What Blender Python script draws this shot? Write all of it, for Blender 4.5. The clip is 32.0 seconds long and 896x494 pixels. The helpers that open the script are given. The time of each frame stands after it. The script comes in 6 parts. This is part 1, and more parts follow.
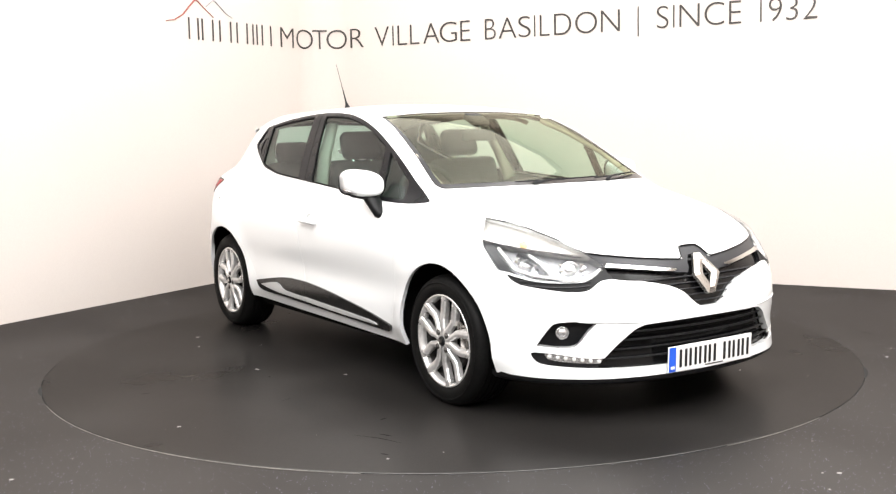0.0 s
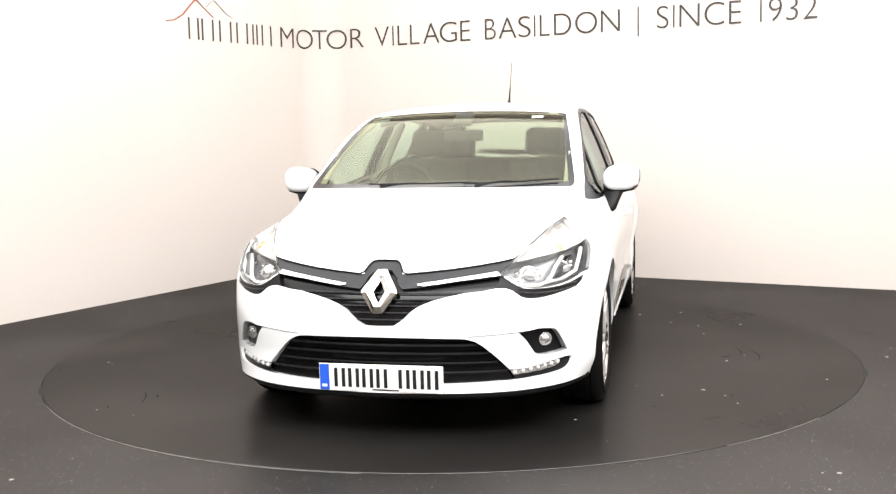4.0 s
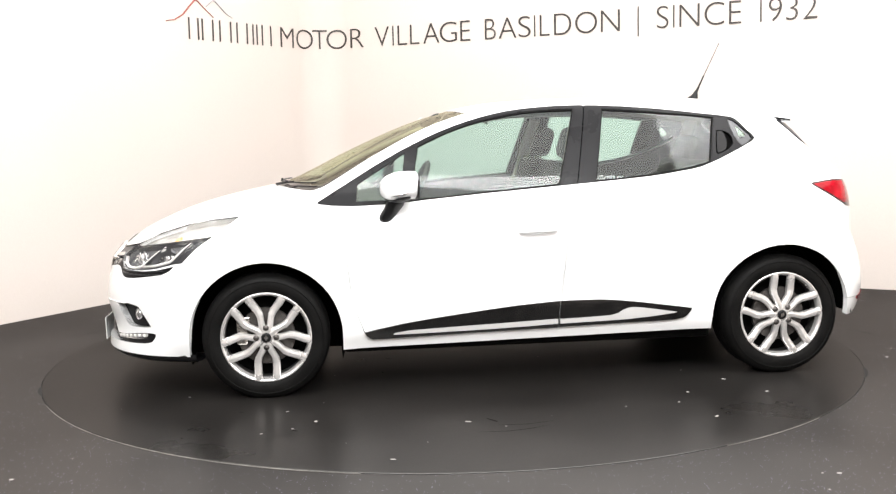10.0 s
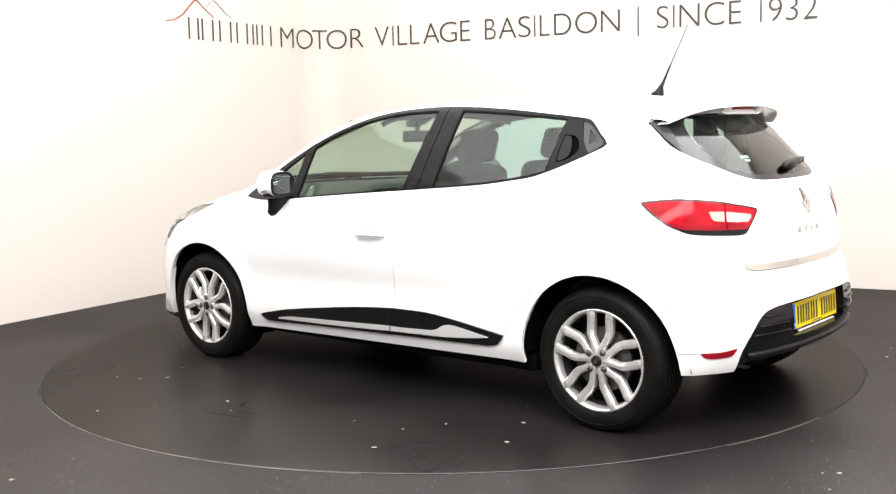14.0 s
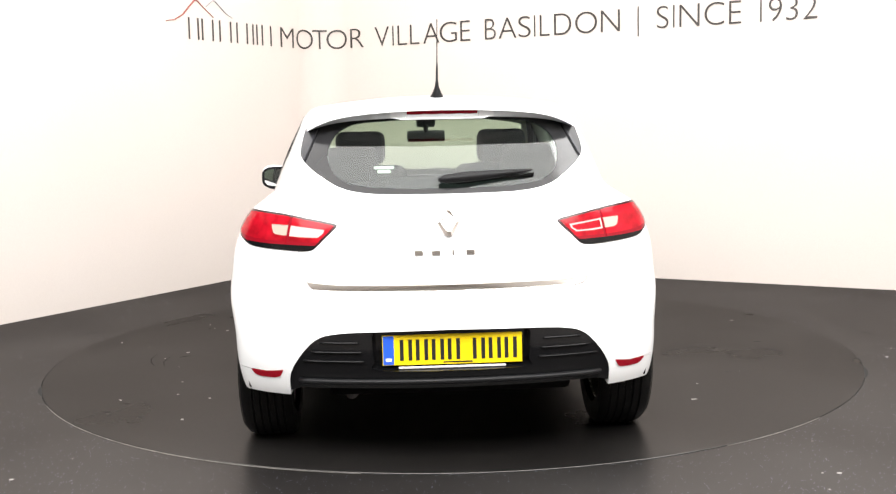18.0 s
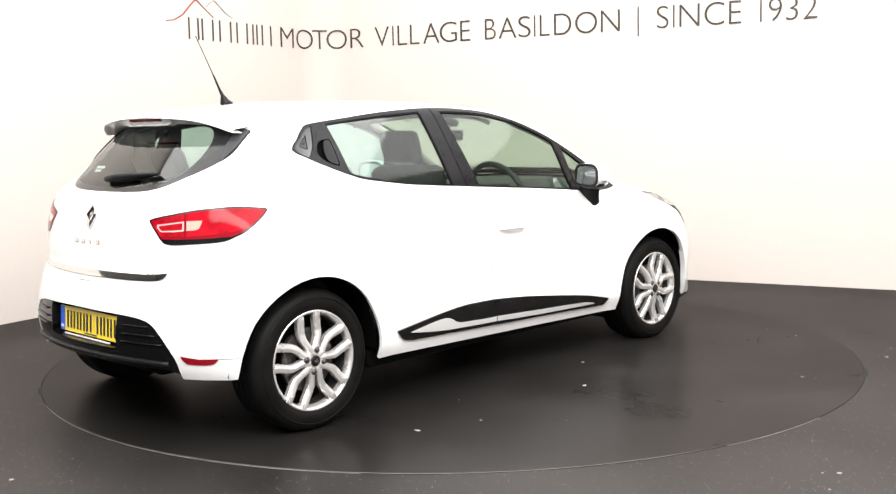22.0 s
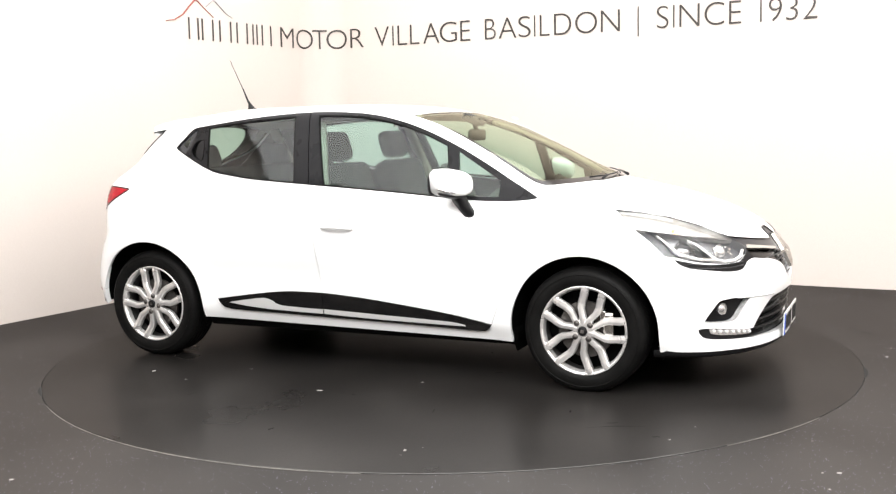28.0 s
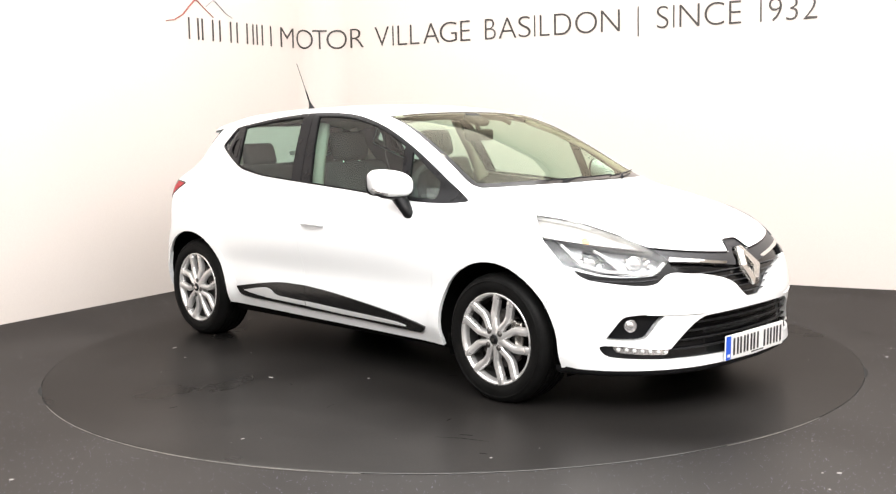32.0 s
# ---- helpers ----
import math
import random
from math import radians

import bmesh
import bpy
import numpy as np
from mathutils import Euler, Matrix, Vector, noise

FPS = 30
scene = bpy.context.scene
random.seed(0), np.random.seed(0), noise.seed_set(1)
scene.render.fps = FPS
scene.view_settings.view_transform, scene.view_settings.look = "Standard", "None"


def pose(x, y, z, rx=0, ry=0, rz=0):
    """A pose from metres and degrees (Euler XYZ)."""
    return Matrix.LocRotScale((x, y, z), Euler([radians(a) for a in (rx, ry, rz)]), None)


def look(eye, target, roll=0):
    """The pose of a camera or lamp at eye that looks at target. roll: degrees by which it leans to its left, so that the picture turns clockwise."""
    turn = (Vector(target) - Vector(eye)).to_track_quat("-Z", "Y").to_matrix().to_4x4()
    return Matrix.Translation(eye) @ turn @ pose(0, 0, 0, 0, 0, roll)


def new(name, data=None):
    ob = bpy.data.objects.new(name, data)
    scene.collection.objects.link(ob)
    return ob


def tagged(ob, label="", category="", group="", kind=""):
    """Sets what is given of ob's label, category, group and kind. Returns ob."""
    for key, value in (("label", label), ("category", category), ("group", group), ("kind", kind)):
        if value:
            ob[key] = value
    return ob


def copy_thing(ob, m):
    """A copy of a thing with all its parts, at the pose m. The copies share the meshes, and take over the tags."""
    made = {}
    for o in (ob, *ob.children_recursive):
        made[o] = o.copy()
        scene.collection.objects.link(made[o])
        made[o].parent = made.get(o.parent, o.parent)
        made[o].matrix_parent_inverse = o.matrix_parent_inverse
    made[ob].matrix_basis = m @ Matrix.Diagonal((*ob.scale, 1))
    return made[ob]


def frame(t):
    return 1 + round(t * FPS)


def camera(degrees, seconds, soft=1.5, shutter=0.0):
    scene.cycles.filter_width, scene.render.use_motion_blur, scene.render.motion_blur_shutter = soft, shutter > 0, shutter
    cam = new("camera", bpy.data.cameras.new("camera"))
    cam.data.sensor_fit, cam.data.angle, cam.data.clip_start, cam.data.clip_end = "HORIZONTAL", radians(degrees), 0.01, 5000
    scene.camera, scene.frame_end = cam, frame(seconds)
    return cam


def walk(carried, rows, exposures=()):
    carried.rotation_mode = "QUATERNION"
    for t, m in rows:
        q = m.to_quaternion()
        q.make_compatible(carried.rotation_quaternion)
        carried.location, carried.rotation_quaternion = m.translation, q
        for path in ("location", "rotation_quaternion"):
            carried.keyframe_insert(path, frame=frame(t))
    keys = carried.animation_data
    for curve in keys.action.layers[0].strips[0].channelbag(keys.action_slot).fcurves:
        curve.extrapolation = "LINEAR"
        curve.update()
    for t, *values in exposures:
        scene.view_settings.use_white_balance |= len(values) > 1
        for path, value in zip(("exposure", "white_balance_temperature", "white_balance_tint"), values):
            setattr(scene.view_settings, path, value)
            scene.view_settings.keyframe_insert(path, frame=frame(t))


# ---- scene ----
# ---------------------------------------------------------------- camera
# One fixed camera looks at a car that turns on a turntable round the world's z axis.
cam = camera(45.97, 32.0, soft=1.3)
EYE = (0.0, -6.036, 1.275)
AIM = (-0.00188, -5.0422, 1.16351)
VIEW = look(EYE, AIM, -1.162)
walk(cam, [(0.0, VIEW), (32.0, VIEW)])

# heading of the car and the turntable, in degrees, second by second
TURN = [
    (0.0, -56.31), (1.0, -67.5), (2.0, -79.2), (3.0, -91.06), (4.0, -102.8), (5.0, -114.55), (6.0, -126.31), (7.0, -137.98), (8.0, -149.63),
    (9.0, -161.47), (10.0, -173.16), (11.0, -184.78), (12.0, -196.28), (13.0, -208.18), (14.0, -219.71), (15.0, -231.42), (16.0, -243.17),
    (17.0, -254.95), (18.0, -266.89), (19.0, -278.79), (20.0, -290.62), (21.0, -302.49), (22.0, -314.2),
    (23.0, -325.72), (24.0, -337.76), (25.0, -349.26), (26.0, -360.85), (27.0, -372.45), (28.0, -384.03), (29.0, -395.62), (29.5, -400.39),
    (30.0, -403.66), (30.5, -405.12), (31.0, -405.17), (32.0, -405.17),
]
CAR_AT = (-0.289, 0.120, 0.0)   # the car stands a little off the turntable's middle
# ---------------------------------------------------------------- world and lamps
world = bpy.data.worlds.new("world")
scene.world = world
world.use_nodes = True
world.node_tree.nodes["Background"].inputs["Color"].default_value = (1.0, 0.98, 0.95, 1)
world.node_tree.nodes["Background"].inputs["Strength"].default_value = 0.05
scene.view_settings.exposure = 0.2


def area_lamp(name, at, target, sx, sy, watts, colour):
    data = bpy.data.lights.new(name, "AREA")
    data.shape, data.size, data.size_y, data.energy, data.color = "RECTANGLE", sx, sy, watts, colour
    ob = new(name, data)
    ob.matrix_world = look(at, target)
    return ob


# a luminous ceiling over the whole studio, a front row and a side bank
ceiling_lamp = area_lamp("ceiling_lamp", (-0.1, -1.35, 3.62), (-0.1, -1.35, 0), 7.4, 8.2, 500, (1.0, 0.99, 0.975))
ceiling_lamp.matrix_world = pose(-0.1, -1.35, 3.62, 0, 0, -29.4)
area_lamp("front_lamp", (0.0, -4.5, 3.15), (-0.1, -2.4, 0.2), 6.5, 1.6, 290, (1.0, 0.995, 0.99))
area_lamp("side_lamp", (2.7, -1.6, 3.4), (2.2, -0.9, 0), 1.2, 4.0, 80, (1.0, 0.99, 0.98))
# ---------------------------------------------------------------- materials
def material(name, colour, rough=0.5, metal=0.0, **more):
    m = bpy.data.materials.new(name)
    m.use_nodes = True
    b = m.node_tree.nodes["Principled BSDF"]
    b.inputs["Base Color"].default_value = (*colour, 1)
    b.inputs["Roughness"].default_value = rough
    b.inputs["Metallic"].default_value = metal
    for k, v in more.items():
        b.inputs[k.replace("_", " ")].default_value = v
    return m


def varied(m, scale, dark, light, bump=0.0, fine=None, rough=None, detail=6.0, distance=0.002):
    """Gives a material two scales of noise in colour, gloss and relief, in metres of its own object."""
    nt = m.node_tree
    b = nt.nodes["Principled BSDF"]
    at = nt.nodes.new("ShaderNodeTexCoord")
    big, small = nt.nodes.new("ShaderNodeTexNoise"), nt.nodes.new("ShaderNodeTexNoise")
    for n, s in ((big, scale), (small, fine or scale * 14)):
        n.inputs["Scale"].default_value, n.inputs["Detail"].default_value = s, detail
        nt.links.new(at.outputs["Object"], n.inputs["Vector"])
    add = nt.nodes.new("ShaderNodeMath")
    add.operation = "ADD"
    nt.links.new(big.outputs["Fac"], add.inputs[0])
    nt.links.new(small.outputs["Fac"], add.inputs[1])
    ramp = nt.nodes.new("ShaderNodeValToRGB")
    ramp.color_ramp.elements[0].position, ramp.color_ramp.elements[1].position = 0.38, 0.62
    ramp.color_ramp.elements[0].color, ramp.color_ramp.elements[1].color = (*dark, 1), (*light, 1)
    half = nt.nodes.new("ShaderNodeMath")
    half.operation, half.inputs[1].default_value = "MULTIPLY", 0.5
    nt.links.new(add.outputs[0], half.inputs[0])
    nt.links.new(half.outputs[0], ramp.inputs["Fac"])
    nt.links.new(ramp.outputs["Color"], b.inputs["Base Color"])
    if rough:
        span = nt.nodes.new("ShaderNodeMapRange")
        span.inputs["From Min"].default_value, span.inputs["From Max"].default_value = 0.35, 0.65
        span.inputs["To Min"].default_value, span.inputs["To Max"].default_value = rough
        nt.links.new(big.outputs["Fac"], span.inputs["Value"])
        nt.links.new(span.outputs["Result"], b.inputs["Roughness"])
    if bump:
        lift = nt.nodes.new("ShaderNodeBump")
        lift.inputs["Strength"].default_value, lift.inputs["Distance"].default_value = bump, distance
        nt.links.new(small.outputs["Fac"], lift.inputs["Height"])
        nt.links.new(lift.outputs["Normal"], b.inputs["Normal"])
    return m


def pane(name, tint, ior=1.5, rough=0.0, sheen=(0.95, 0.97, 0.97), rim=0.68):
    """Thin glass: it lets light straight through, tinted, and mirrors by its angle."""
    m = bpy.data.materials.new(name)
    m.use_nodes = True
    nt = m.node_tree
    nt.nodes.clear()
    out, mix = nt.nodes.new("ShaderNodeOutputMaterial"), nt.nodes.new("ShaderNodeMixShader")
    clear, gloss, edge = nt.nodes.new("ShaderNodeBsdfTransparent"), nt.nodes.new("ShaderNodeBsdfGlossy"), nt.nodes.new("ShaderNodeLayerWeight")
    clear.inputs["Color"].default_value = (*tint, 1)
    gloss.inputs["Roughness"].default_value = rough
    gloss.inputs["Color"].default_value = (*sheen, 1)
    edge.inputs["Blend"].default_value = 0.5
    power, amount = nt.nodes.new("ShaderNodeMath"), nt.nodes.new("ShaderNodeMath")
    power.operation, power.inputs[1].default_value = "POWER", 5.0
    amount.operation, amount.inputs[1].default_value, amount.inputs[2].default_value = "MULTIPLY_ADD", rim, ((ior - 1) / (ior + 1)) ** 2 * 1.8
    nt.links.new(edge.outputs["Facing"], power.inputs[0])
    nt.links.new(power.outputs[0], amount.inputs[0])
    nt.links.new(amount.outputs[0], mix.inputs[0])
    nt.links.new(clear.outputs[0], mix.inputs[1])
    nt.links.new(gloss.outputs[0], mix.inputs[2])
    nt.links.new(mix.outputs[0], out.inputs["Surface"])
    return m


PAINT = material("white_car_paint", (0.845, 0.855, 0.86), 0.28, Coat_Weight=0.8, Coat_Roughness=0.03)
RUBBER = varied(material("tyre_rubber", (0.018, 0.018, 0.018), 0.7, Specular_IOR_Level=0.09), 9, (0.003, 0.003, 0.003), (0.007, 0.0068, 0.0066), 0.25, 120, (0.45, 0.65))
BLACK_GLOSS = material("gloss_black_plastic", (0.005, 0.005, 0.0055), 0.14, Specular_IOR_Level=0.25)
BLACK_SATIN = varied(material("satin_black_plastic", (0.01, 0.01, 0.011), 0.4, Specular_IOR_Level=0.22), 20, (0.004, 0.004, 0.0045), (0.009, 0.009, 0.01), 0.12, 700, (0.34, 0.5))
GREY_SATIN = material("dark_grey_satin_trim", (0.03, 0.03, 0.033), 0.3, 0.2, Specular_IOR_Level=0.3)
PALE_BADGE = material("pale_silver_badge", (0.62, 0.62, 0.62), 0.25, 0.3)
LAMP_PALE = varied(material("pale_amber_bowl", (0.7, 0.68, 0.65), 0.22, 0.35), 14, (0.42, 0.4, 0.37), (0.62, 0.61, 0.6), 0.0, 60)
FRAME_GREY = varied(material("window_frame_black", (0.012, 0.012, 0.014), 0.3, Specular_IOR_Level=0.16), 9, (0.006, 0.006, 0.007), (0.010, 0.010, 0.0115), 0.03, 400, (0.24, 0.36))
GLASS_EDGE = material("dark_glass_border", (0.018, 0.018, 0.019), 0.16, Specular_IOR_Level=0.45)
WEDGE = material("gloss_grey_deflector", (0.03, 0.03, 0.034), 0.28, Specular_IOR_Level=0.3)
TRIM_BLACK = varied(material("gloss_dark_trim", (0.008, 0.008, 0.008), 0.14), 12, (0.004, 0.004, 0.004), (0.008, 0.0078, 0.0077), 0.02, 500, (0.1, 0.2))
LAMP_BOWL = material("lamp_bowl_grey", (0.26, 0.26, 0.27), 0.25, 0.5)
QUARTER = material("dark_quarter_pane", (0.022, 0.024, 0.028), 0.12, Specular_IOR_Level=0.6)
CHROME = material("chrome", (0.85, 0.84, 0.82), 0.07, 1.0)
SATIN_METAL = material("satin_metal", (0.62, 0.6, 0.57), 0.24, 1.0)
ALLOY = varied(material("painted_alloy", (0.72, 0.71, 0.7), 0.3, 0.7), 7, (0.68, 0.67, 0.66), (0.78, 0.77, 0.76), 0.05, 60, (0.24, 0.36))
# darkened copy of ALLOY: the shade inside the wheel is put into its colour
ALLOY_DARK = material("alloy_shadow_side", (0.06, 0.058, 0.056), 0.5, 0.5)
STEEL = varied(material("brake_steel", (0.1, 0.095, 0.09), 0.5, 0.7), 30, (0.05, 0.046, 0.043), (0.13, 0.12, 0.115), 0.2)
DARK = material("underbody_black", (0.003, 0.003, 0.003), 0.9, Specular_IOR_Level=0.05)
GLASS = pane("side_window_glass", (0.62, 0.79, 0.74), 1.42, 0.06)
SCREEN = pane("windscreen_glass", (0.72, 0.775, 0.645), 1.36, 0.012, (0.9, 0.87, 0.72))
TINTED = pane("rear_window_glass", (0.6, 0.72, 0.655), 1.62, 0.06)
LENS = pane("clear_lens", (0.95, 0.96, 0.96), 1.25, 0.02, rim=0.3)
RED = varied(material("red_lens", (0.36, 0.005, 0.014), 0.1, Specular_IOR_Level=0.2), 5, (0.22, 0.003, 0.008), (0.46, 0.007, 0.018), 0.0, 22, detail=2.0)
RED_DARK = material("dark_red_lens", (0.24, 0.004, 0.012), 0.16, Specular_IOR_Level=0.25)
WHITE_LENS = material("white_lens", (0.72, 0.7, 0.68), 0.12, Coat_Weight=1.0)
AMBER_BULB = material("amber_bulb", (0.62, 0.34, 0.12), 0.15, Coat_Weight=1.0)
PINK_LENS = material("pale_pink_lens", (0.62, 0.42, 0.4), 0.14)
AMBER_LENS = material("smoky_lens", (0.42, 0.36, 0.3), 0.12, Coat_Weight=1.0)
REFLECTOR = material("lamp_reflector", (0.72, 0.72, 0.73), 0.22, 0.85)
LAMP_GREY = material("lamp_inner_grey", (0.05, 0.05, 0.054), 0.3, 0.2)
TAIL_EDGE = material("lamp_dark_edge", (0.03, 0.004, 0.006), 0.2)
PLATE_WHITE = material("plate_white", (0.8, 0.8, 0.79), 0.35)
PLATE_YELLOW = material("plate_yellow", (0.85, 0.62, 0.01), 0.12)
PLATE_BLUE = material("plate_blue", (0.02, 0.10, 0.62), 0.35)
PLATE_INK = material("plate_ink", (0.012, 0.012, 0.012), 0.4)
CLOTH = varied(material("seat_cloth", (0.035, 0.035, 0.037), 0.95), 14, (0.014, 0.014, 0.015), (0.03, 0.03, 0.031), 0.3, 420)
CABIN = varied(material("cabin_plastic", (0.03, 0.03, 0.031), 0.65), 8, (0.012, 0.012, 0.0125), (0.024, 0.024, 0.025), 0.15, 500)
LINING = varied(material("pale_roof_lining", (0.36, 0.35, 0.33), 0.95), 10, (0.38, 0.35, 0.29), (0.46, 0.43, 0.36), 0.1, 300)
MIRROR = material("mirror_glass", (0.8, 0.82, 0.83), 0.02, 1.0)
PAPER = material("paper_label", (0.75, 0.74, 0.7), 0.7)

WALL = varied(material("matt_white_wall", (0.77, 0.73, 0.675), 0.85), 0.7, (0.635, 0.578, 0.538), (0.66, 0.604, 0.565), 0.04, 90, distance=0.001)
WALL_BACK = varied(material("dark_grey_back_wall", (0.12, 0.118, 0.115), 0.9), 0.8, (0.10, 0.098, 0.095), (0.14, 0.138, 0.133), 0.04, 90, distance=0.001)
CEILING = material("ceiling_white", (0.75, 0.73, 0.7), 0.9)
INK = material("dark_vinyl_letters", (0.045, 0.038, 0.035), 0.5)
LOGO_RED = material("red_brown_vinyl", (0.32, 0.09, 0.07), 0.5)
LOGO_GREY = material("pale_grey_vinyl", (0.3, 0.3, 0.31), 0.5)
GAP = material("turntable_gap", (0.008, 0.008, 0.008), 0.9)
RING = varied(material("ring_edge_metal", (0.3, 0.28, 0.25), 0.45, 0.5), 3, (0.12, 0.115, 0.105), (0.3, 0.285, 0.26), 0.0, 25)
CHIP = material("pale_grit", (0.3, 0.285, 0.27), 0.8)
SMEAR = material("dark_scuff", (0.006, 0.0055, 0.005), 0.7, Specular_IOR_Level=0.08)


def vinyl(name, dark, light, rough, glitter, polish):
    """Dark sheet vinyl with worn patches, a thin polish and, where asked, pale flecks."""
    m = varied(material(name, light, 0.5, Specular_IOR_Level=0.0), 0.9, dark, light, 0.12, 160, rough, distance=0.0012)
    nt = m.node_tree
    b, out = nt.nodes["Principled BSDF"], nt.nodes["Material Output"]
    gloss, coat = nt.nodes.new("ShaderNodeBsdfGlossy"), nt.nodes.new("ShaderNodeMixShader")
    gloss.inputs["Color"].default_value = (1.0, 0.965, 0.94, 1)
    nt.links.new(b.inputs["Roughness"].links[0].from_socket, gloss.inputs["Roughness"])
    nt.links.new(b.inputs["Normal"].links[0].from_socket, gloss.inputs["Normal"])
    coat.inputs[0].default_value = polish
    nt.links.new(b.outputs[0], coat.inputs[1])
    nt.links.new(gloss.outputs[0], coat.inputs[2])
    nt.links.new(coat.outputs[0], out.inputs["Surface"])
    if glitter:
        old = b.inputs["Base Color"].links[0].from_socket
        at = nt.nodes.new("ShaderNodeTexCoord")
        cells = nt.nodes.new("ShaderNodeTexVoronoi")
        cells.inputs["Scale"].default_value = 75
        nt.links.new(at.outputs["Object"], cells.inputs["Vector"])
        dot = nt.nodes.new("ShaderNodeMath")
        dot.operation, dot.inputs[1].default_value = "LESS_THAN", 0.13
        nt.links.new(cells.outputs["Distance"], dot.inputs[0])
        pick = nt.nodes.new("ShaderNodeSeparateColor")
        nt.links.new(cells.outputs["Color"], pick.inputs[0])
        some = nt.nodes.new("ShaderNodeMath")
        some.operation, some.inputs[1].default_value = "GREATER_THAN", 1 - glitter
        nt.links.new(pick.outputs[0], some.inputs[0])
        both = nt.nodes.new("ShaderNodeMath")
        both.operation = "MULTIPLY"
        nt.links.new(dot.outputs[0], both.inputs[0])
        nt.links.new(some.outputs[0], both.inputs[1])
        mix = nt.nodes.new("ShaderNodeMix")
        mix.data_type = "RGBA"
        nt.links.new(both.outputs[0], mix.inputs["Factor"])
        nt.links.new(old, mix.inputs["A"])
        mix.inputs["B"].default_value = (0.3, 0.31, 0.4, 1)
        nt.links.new(mix.outputs["Result"], b.inputs["Base Color"])
    return m


FLOOR = vinyl("flecked_floor_vinyl", (0.0085, 0.0077, 0.0074), (0.017, 0.0156, 0.015), (0.32, 0.42), 0.4, 0.074)
DISC = vinyl("turntable_vinyl", (0.0055, 0.005, 0.0047), (0.0125, 0.0114, 0.0108), (0.27, 0.37), 0, 0.074)
# ---------------------------------------------------------------- the car's outer form
# Car space: x forward from the middle of the wheelbase, y to its left, z up from the ground.
def lut(pairs):
    xs = np.array([a for a, _ in pairs], float)
    ys = np.array([b for _, b in pairs], float)
    d = np.gradient(ys, xs)

    def f(x):
        x = np.clip(x, xs[0], xs[-1])
        i = np.clip(np.searchsorted(xs, x) - 1, 0, len(xs) - 2)
        h = xs[i + 1] - xs[i]
        t = (x - xs[i]) / h
        return ((2 * t**3 - 3 * t**2 + 1) * ys[i] + (t**3 - 2 * t**2 + t) * h * d[i]
                + (-2 * t**3 + 3 * t**2) * ys[i + 1] + (t**3 - t**2) * h * d[i + 1])
    return f


def step01(x, a, b):
    t = np.clip((x - a) / (b - a), 0, 1)
    return t * t * (3 - 2 * t)


def smax(a, b, k):
    h = np.clip(k - np.abs(a - b), 0, None) / k
    return np.maximum(a, b) + h * h * k * 0.25


TOP = lut([(-1.75, 1.2), (-1.6, 1.28), (-1.48, 1.335), (-1.3, 1.38), (-1.1, 1.413), (-0.7, 1.427), (-0.4, 1.43),
           (-0.1, 1.422), (0.1, 1.408), (0.25, 1.384), (0.4, 1.346), (0.55, 1.298), (0.75, 1.216), (0.9, 1.148),
           (1.05, 1.074), (1.16, 1.022), (1.24, 0.996), (1.33, 0.978), (1.49, 0.945), (1.65, 0.903), (1.82, 0.842),
           (1.98, 0.762), (2.06, 0.705), (2.15, 0.62)])
CROWN = lut([(-1.75, 0.2), (-1.2, 0.16), (0.1, 0.11), (0.35, 0.10), (0.7, 0.16), (1.0, 0.2), (1.2, 0.15), (1.6, 0.17), (2.1, 0.2)])
NOSE = lut([(0.15, 2.13), (0.2, 2.15), (0.26, 2.145), (0.34, 2.138), (0.45, 2.15), (0.54, 2.142), (0.62, 2.118), (0.7, 2.068), (0.8, 1.98), (1.0, 1.8)])
TAIL = lut([(0.2, -1.8), (0.28, -1.88), (0.36, -1.912), (0.5, -1.918), (0.6, -1.892), (0.655, -1.872), (0.69, -1.858), (0.76, -1.853),
            (0.85, -1.842), (0.93, -1.822), (1.0, -1.785), (1.047, -1.75), (1.11, -1.693), (1.2, -1.602), (1.284, -1.505), (1.38, -1.39)])
LOWER = lut([(0.15, 0.785), (0.22, 0.80), (0.3, 0.832), (0.38, 0.84), (0.5, 0.842), (0.62, 0.858), (0.74, 0.86), (0.84, 0.842), (0.92, 0.803), (1.0, 0.742)])
UPPER = lut([(0.88, 0.812), (0.93, 0.79), (1.0, 0.762), (1.1, 0.722), (1.2, 0.68), (1.3, 0.632), (1.45, 0.56)])
WHEELS = (1.2945, -1.2945)
HUB_Z = 0.305


def half_width(x, z):
    low = LOWER(z) - 0.075 * np.clip((x - 0.5) / 0.55, 0, 1.4) ** 2 * step01(z, 0.68, 0.93) - 0.045 * np.clip((x - 1.45) / 0.4, 0, None) ** 2 \
        - 0.045 * np.clip((-1.25 - x) / 0.5, 0, None) ** 2 + 0.008 * step01(-x, 1.0, 1.4) * step01(z, 0.86, 0.95)
    low = low - 0.010 * step01(x, -0.8, -0.3) * (1 - step01(x, 0.4, 0.95)) * np.exp(-((z - 0.5) / 0.13) ** 2)
    for wx in WHEELS:
        r = np.hypot(x - wx, (z - HUB_Z))
        low = low + 0.016 * np.exp(-((r - 0.37) / 0.07) ** 2)
    up = UPPER(z) - 0.055 * np.clip((x - 0.1) / 0.9, 0, None) ** 2 - 0.05 * np.clip((-0.55 - x) / 0.65, 0, None) ** 1.7
    lift = 0.075 * step01(-x, 1.0, 1.4)
    return low + (up - low) * step01(z, 0.9 + lift, 1.02 + 0.45 * lift)


